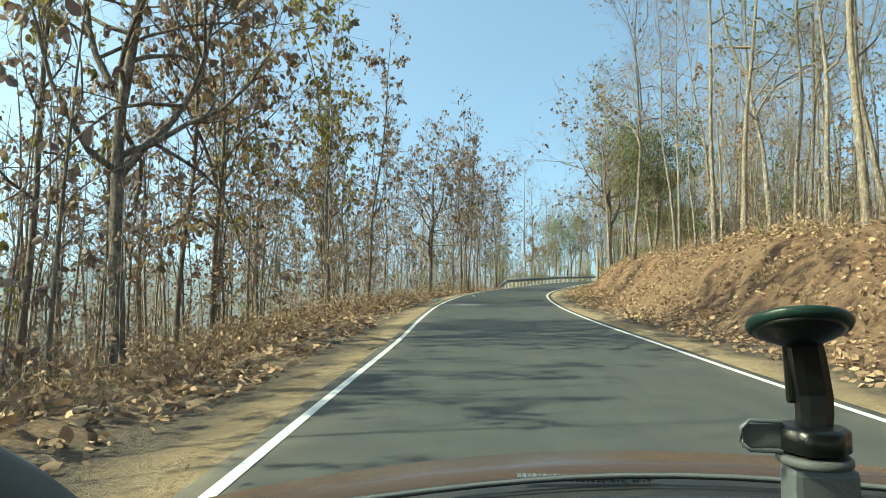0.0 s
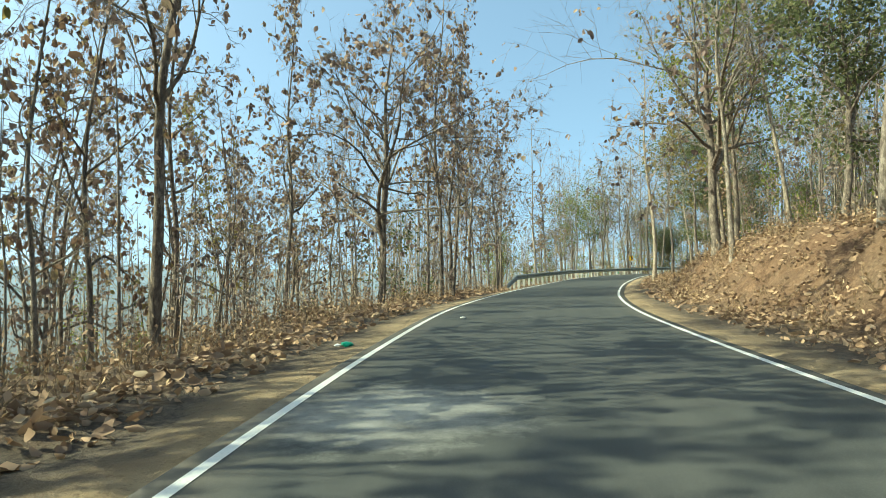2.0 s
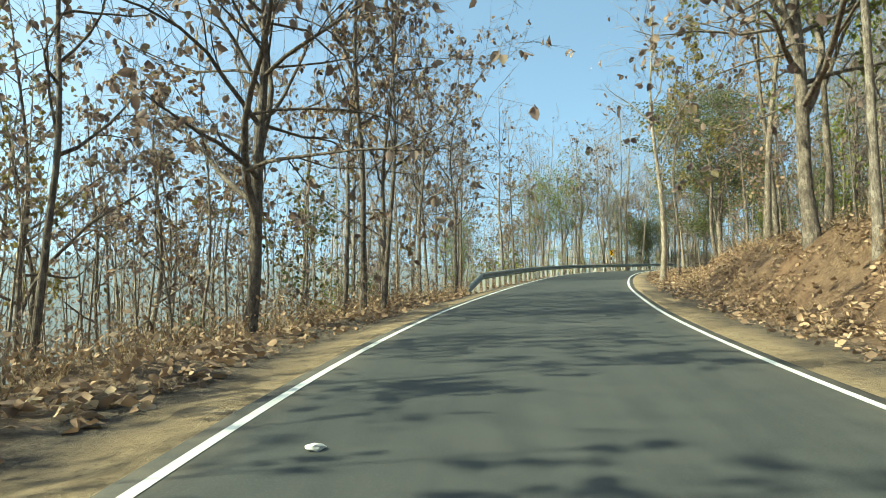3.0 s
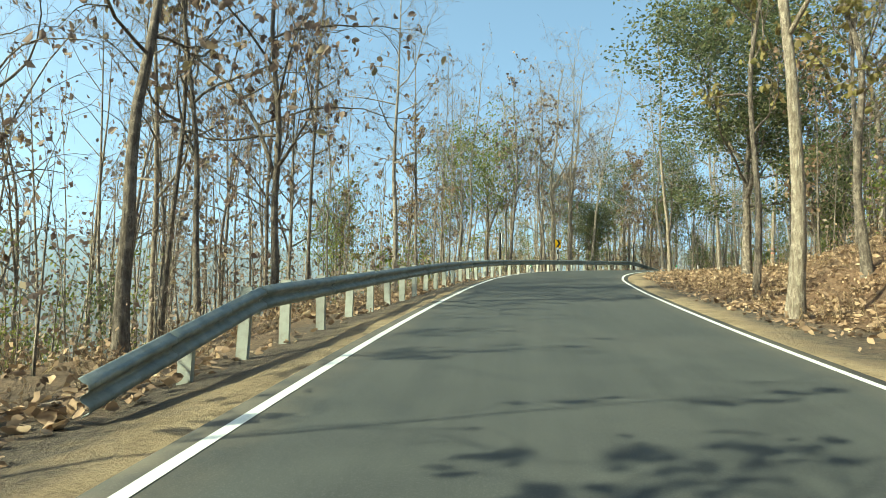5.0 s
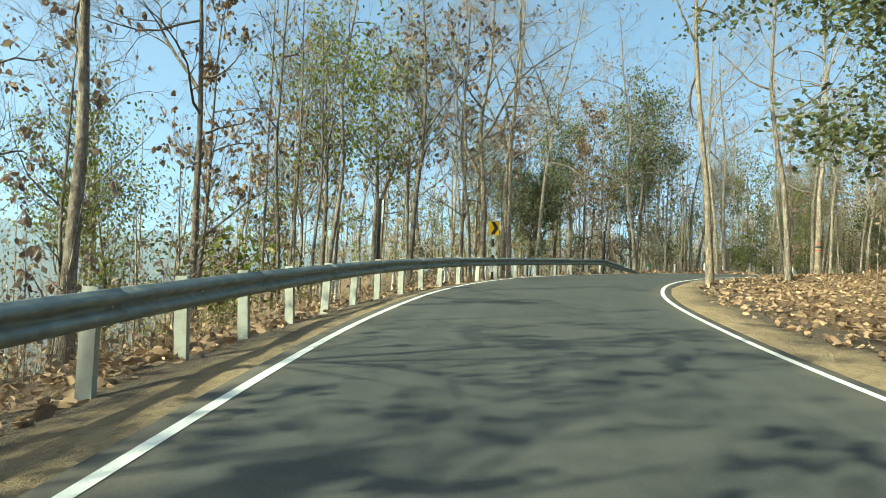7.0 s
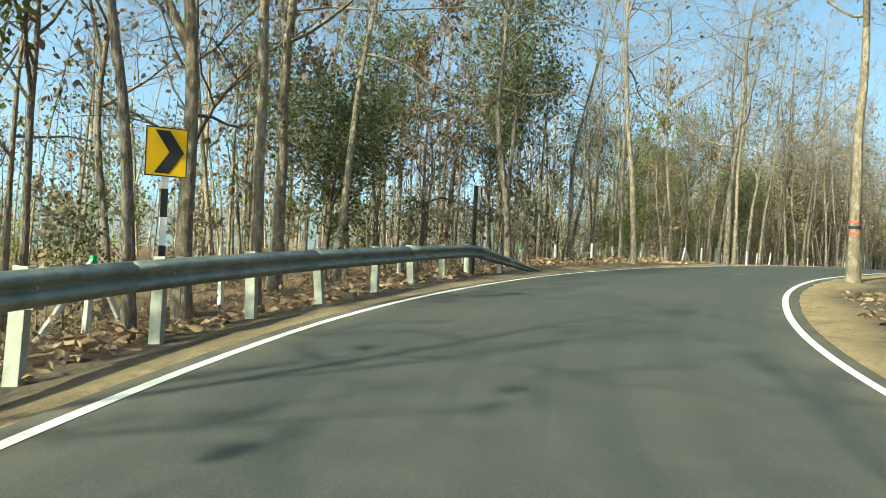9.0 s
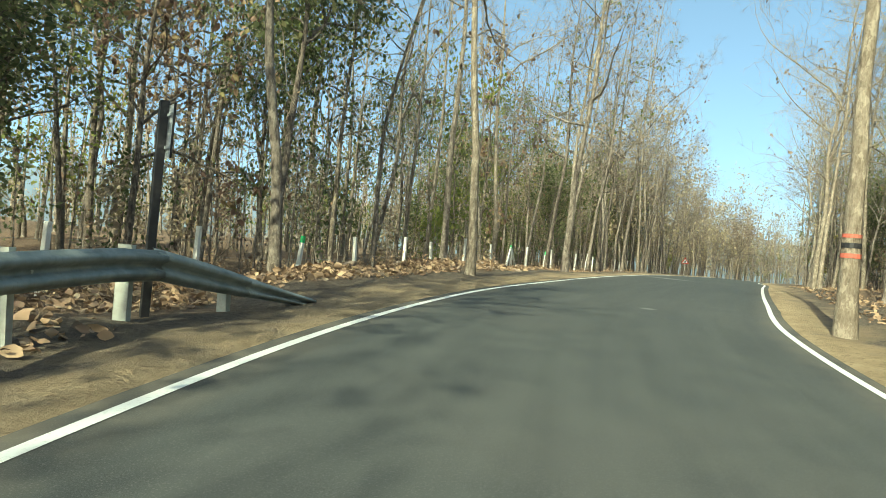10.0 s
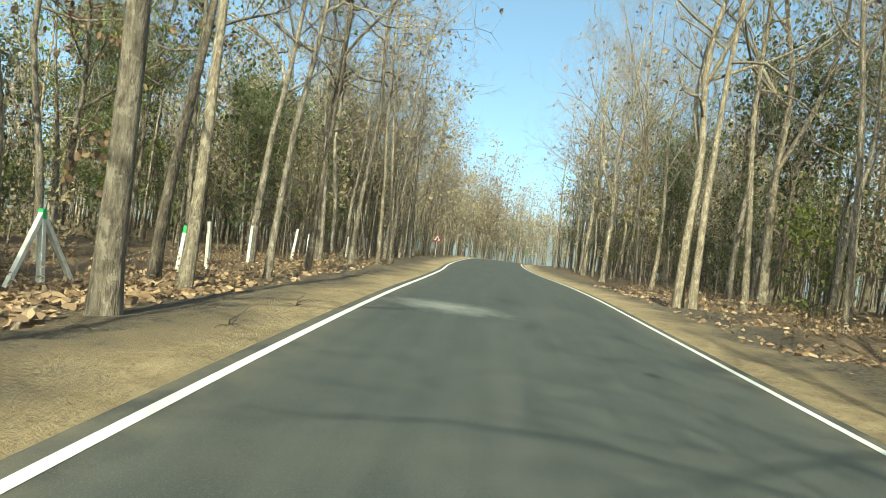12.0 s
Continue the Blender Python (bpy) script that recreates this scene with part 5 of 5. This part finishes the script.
pillar_path = [(-0.50, 0.30, 1.345), (-0.505, 0.48, 1.215), (-0.515, 0.64, 1.075), (-0.545, 0.80, 0.98), (-0.60, 0.98, 0.86), (-0.62, 1.05, 0.78)]
soup = Soup()
tube(soup, [(x - 0.075, y, z - 0.055) for x, y, z in pillar_path], [0.085, 0.085, 0.085, 0.09, 0.1, 0.1], 10)
part_mesh("windscreen_pillar", soup.mesh("windscreen_pillar", GREY_TRIM, True), car, "dark grey pillar trim")
for x0, x1 in ((-0.22, 0.36), (0.30, 0.92)):
    soup = Soup()
    pts = [(x, 1.005 - 0.12 * ((x - MID) / 0.72) ** 2 + 0.012 * math.sin(7 * x), 0.952 - 0.05 * ((x - MID) / 0.9) ** 2) for x in np.linspace(x0, x1, 9)]
    tube(soup, pts, [0.005] * 9, 6)
    wiper = part_mesh("wiper", soup.mesh("wiper", CAR_BLACK, True), car, "black wiper arm")
    soup = Soup()
    tube(soup, [(x, y - 0.02, z + 0.006) for x, y, z in pts], [0.004] * 9, 4)
    part_mesh("wiper_blade", soup.mesh("wiper_blade", GREY_TRIM), wiper)
for e in (-1, 1):
    part("side_panel", box((0.06, 2.7, 0.5), Matrix.Translation((MID + e * 0.86, -0.6, 0.5)), 0.025), CAR_PAINT, car, "maroon side panel")
    part("wing", box((0.06, 1.4, 0.3), Matrix.Translation((MID + e * 0.88, 1.4, 0.42)), 0.025), CAR_PAINT, car, "maroon front wing")
part("floor_pan", box((1.56, 3.9, 0.06), Matrix.Translation((MID, 0.05, 0.28)), 0.01), CAR_BLACK, car)
part("front_bumper", box((1.6, 0.16, 0.34), Matrix.Translation((MID, 2.1, 0.42)), 0.05), CAR_PAINT, car, "maroon bumper")
part("rear_panel", box((1.6, 0.12, 0.55), Matrix.Translation((MID, -1.95, 0.52)), 0.04), CAR_PAINT, car, "maroon tail panel")
for e in (-1, 1):
    for y in (1.45, -1.25):
        bm = bmesh.new()
        bmesh.ops.create_cone(bm, cap_ends=True, segments=32, radius1=0.3, radius2=0.3, depth=0.19, matrix=pose(MID + e * 0.76, y, 0.3, 0, 90, 0))
        bmesh.ops.bevel(bm, geom=[q for q in bm.edges if q.calc_face_angle(0) > 1], offset=0.03, segments=2, affect="EDGES")
        wheel = part("wheel", bm, RUBBER, car, "black tyre")
        bm = bmesh.new()
        bmesh.ops.create_cone(bm, cap_ends=True, segments=24, radius1=0.19, radius2=0.17, depth=0.2, matrix=pose(MID + e * 0.765, y, 0.3, 0, 90, 0))
        part("rim", bm, SILVER, wheel, "silver rim")


def lathe(profile, m, segments=32, squash=1.0):
    bm = bmesh.new()
    rings = []
    for r, h in profile:
        rings.append([bm.verts.new(m @ Vector((r * math.cos(a), squash * r * math.sin(a), h))) for a in np.linspace(0, 2 * math.pi, segments + 1)[:-1]])
    for a, b in zip(rings[:-1], rings[1:]):
        for i in range(segments):
            j = (i + 1) % segments
            f = bm.faces.new((a[i], a[j], b[j], b[i]))
            f.smooth = True
    bm.faces.new(rings[0][::-1])
    bm.faces.new(rings[-1])
    return bm


# suction mount for a phone, stuck to the windscreen
mount = part("phone_mount", lathe([(0.036, -0.004), (0.0385, -0.002), (0.040, 0.001), (0.0395, 0.004), (0.034, 0.006)], pose(0.260, 0.545, 1.212, -22, 4, 0), 40), GREEN_RUBBER, car, "dark green suction cup of phone mount")
part("cup", lathe([(0.011, -0.016), (0.018, -0.013), (0.030, -0.007), (0.037, -0.003)], pose(0.260, 0.545, 1.212, -22, 4, 0), 40), GLOSS_BLACK, mount, "black underside of suction cup")
neck = [(0.264, 0.546, 1.204), (0.268, 0.549, 1.190), (0.272, 0.552, 1.172), (0.275, 0.553, 1.155), (0.275, 0.552, 1.140), (0.273, 0.55, 1.126)]
bm = bmesh.new()
for k in range(len(neck)):                      # a flat bowed arm
    w, d = 0.0125 + 0.0008 * k * (5 - k) / 4, 0.006
    x, y, z = neck[k]
    neck[k] = [bm.verts.new((x + u * w, y + v * d, z)) for u, v in ((-1, -0.6), (-0.5, -1), (0.5, -1), (1, -0.6), (1, 1), (-1, 1))]
for low, up in zip(neck[:-1], neck[1:]):
    for i in range(6):
        bm.faces.new((low[i], low[(i + 1) % 6], up[(i + 1) % 6], up[i]))
bm.faces.new(neck[0])
bm.faces.new(neck[-1][::-1])
bmesh.ops.recalc_face_normals(bm, faces=bm.faces)
part("stem", bm, GLOSS_BLACK, mount, "glossy black bowed arm")
part("stem_lever", box((0.008, 0.008, 0.05), pose(0.259, 0.560, 1.172, 0, -3, 0), 0.003), GLOSS_BLACK, mount)
knob = lathe([(0.024, -0.010), (0.027, -0.008), (0.027, 0.008), (0.023, 0.011)], pose(0.272, 0.55, 1.120), 28)
for k, v in enumerate(knob.verts):
    if k % 28 % 4 < 2:                           # grip ribs round the rim
        v.co.x, v.co.y = 0.272 + (v.co.x - 0.272) * 0.93, 0.55 + (v.co.y - 0.55) * 0.93
part("knob", knob, GLOSS_BLACK, mount, "ribbed black tightening knob")
part("collar", lathe([(0.026, -0.004), (0.0285, -0.002), (0.0285, 0.002), (0.026, 0.004)], pose(0.272, 0.55, 1.104), 28), GREY_TRIM, mount)
part("clip_tab", box((0.036, 0.004, 0.020), pose(0.232, 0.55, 1.122), 0.0018), GREY_TRIM, mount, "grey clip tab")
soup = Soup()
tube(soup, [(0.246, 0.547, 1.134), (0.220, 0.547, 1.135), (0.213, 0.547, 1.129), (0.213, 0.547, 1.117), (0.220, 0.547, 1.111), (0.246, 0.547, 1.110)], [0.0018] * 6, 6)
part_mesh("clip_rim", soup.mesh("clip_rim", SILVER, True), mount, "pale clip rim")
part("holder", box((0.052, 0.03, 0.046), pose(0.276, 0.55, 1.076), 0.006), SILVER, mount, "dark grey holder block")
part("holder_foot", box((0.054, 0.034, 0.024), pose(0.278, 0.55, 1.042), 0.006), GLOSS_BLACK, mount)

# the little figure on the dashboard, kept as one plain shape
bm = lathe([(0.018, 0.0), (0.021, 0.004), (0.020, 0.016), (0.015, 0.026), (0.012, 0.032), (0.015, 0.038), (0.016, 0.046), (0.012, 0.052), (0.010, 0.058), (0.006, 0.064), (0.002, 0.068)], Matrix.Identity(4), 20, 0.75)
for e in (-1, 1):
    bmesh.ops.create_uvsphere(bm, u_segments=10, v_segments=6, radius=0.008, matrix=Matrix.Translation((e * 0.024, -0.004, 0.022)))
    bmesh.ops.create_uvsphere(bm, u_segments=10, v_segments=6, radius=0.009, matrix=Matrix.Translation((e * 0.017, 0.0, 0.042)) @ Matrix.Diagonal((1.2, 0.4, 0.9, 1)))
figure = part("figurine", bm, IVORY, None)
figure.matrix_world = car.matrix_world @ Matrix.Translation((0.22, 0.66, 0.951))
tagged(figure, "small ivory and yellow figurine standing on the dashboard", "figurine")
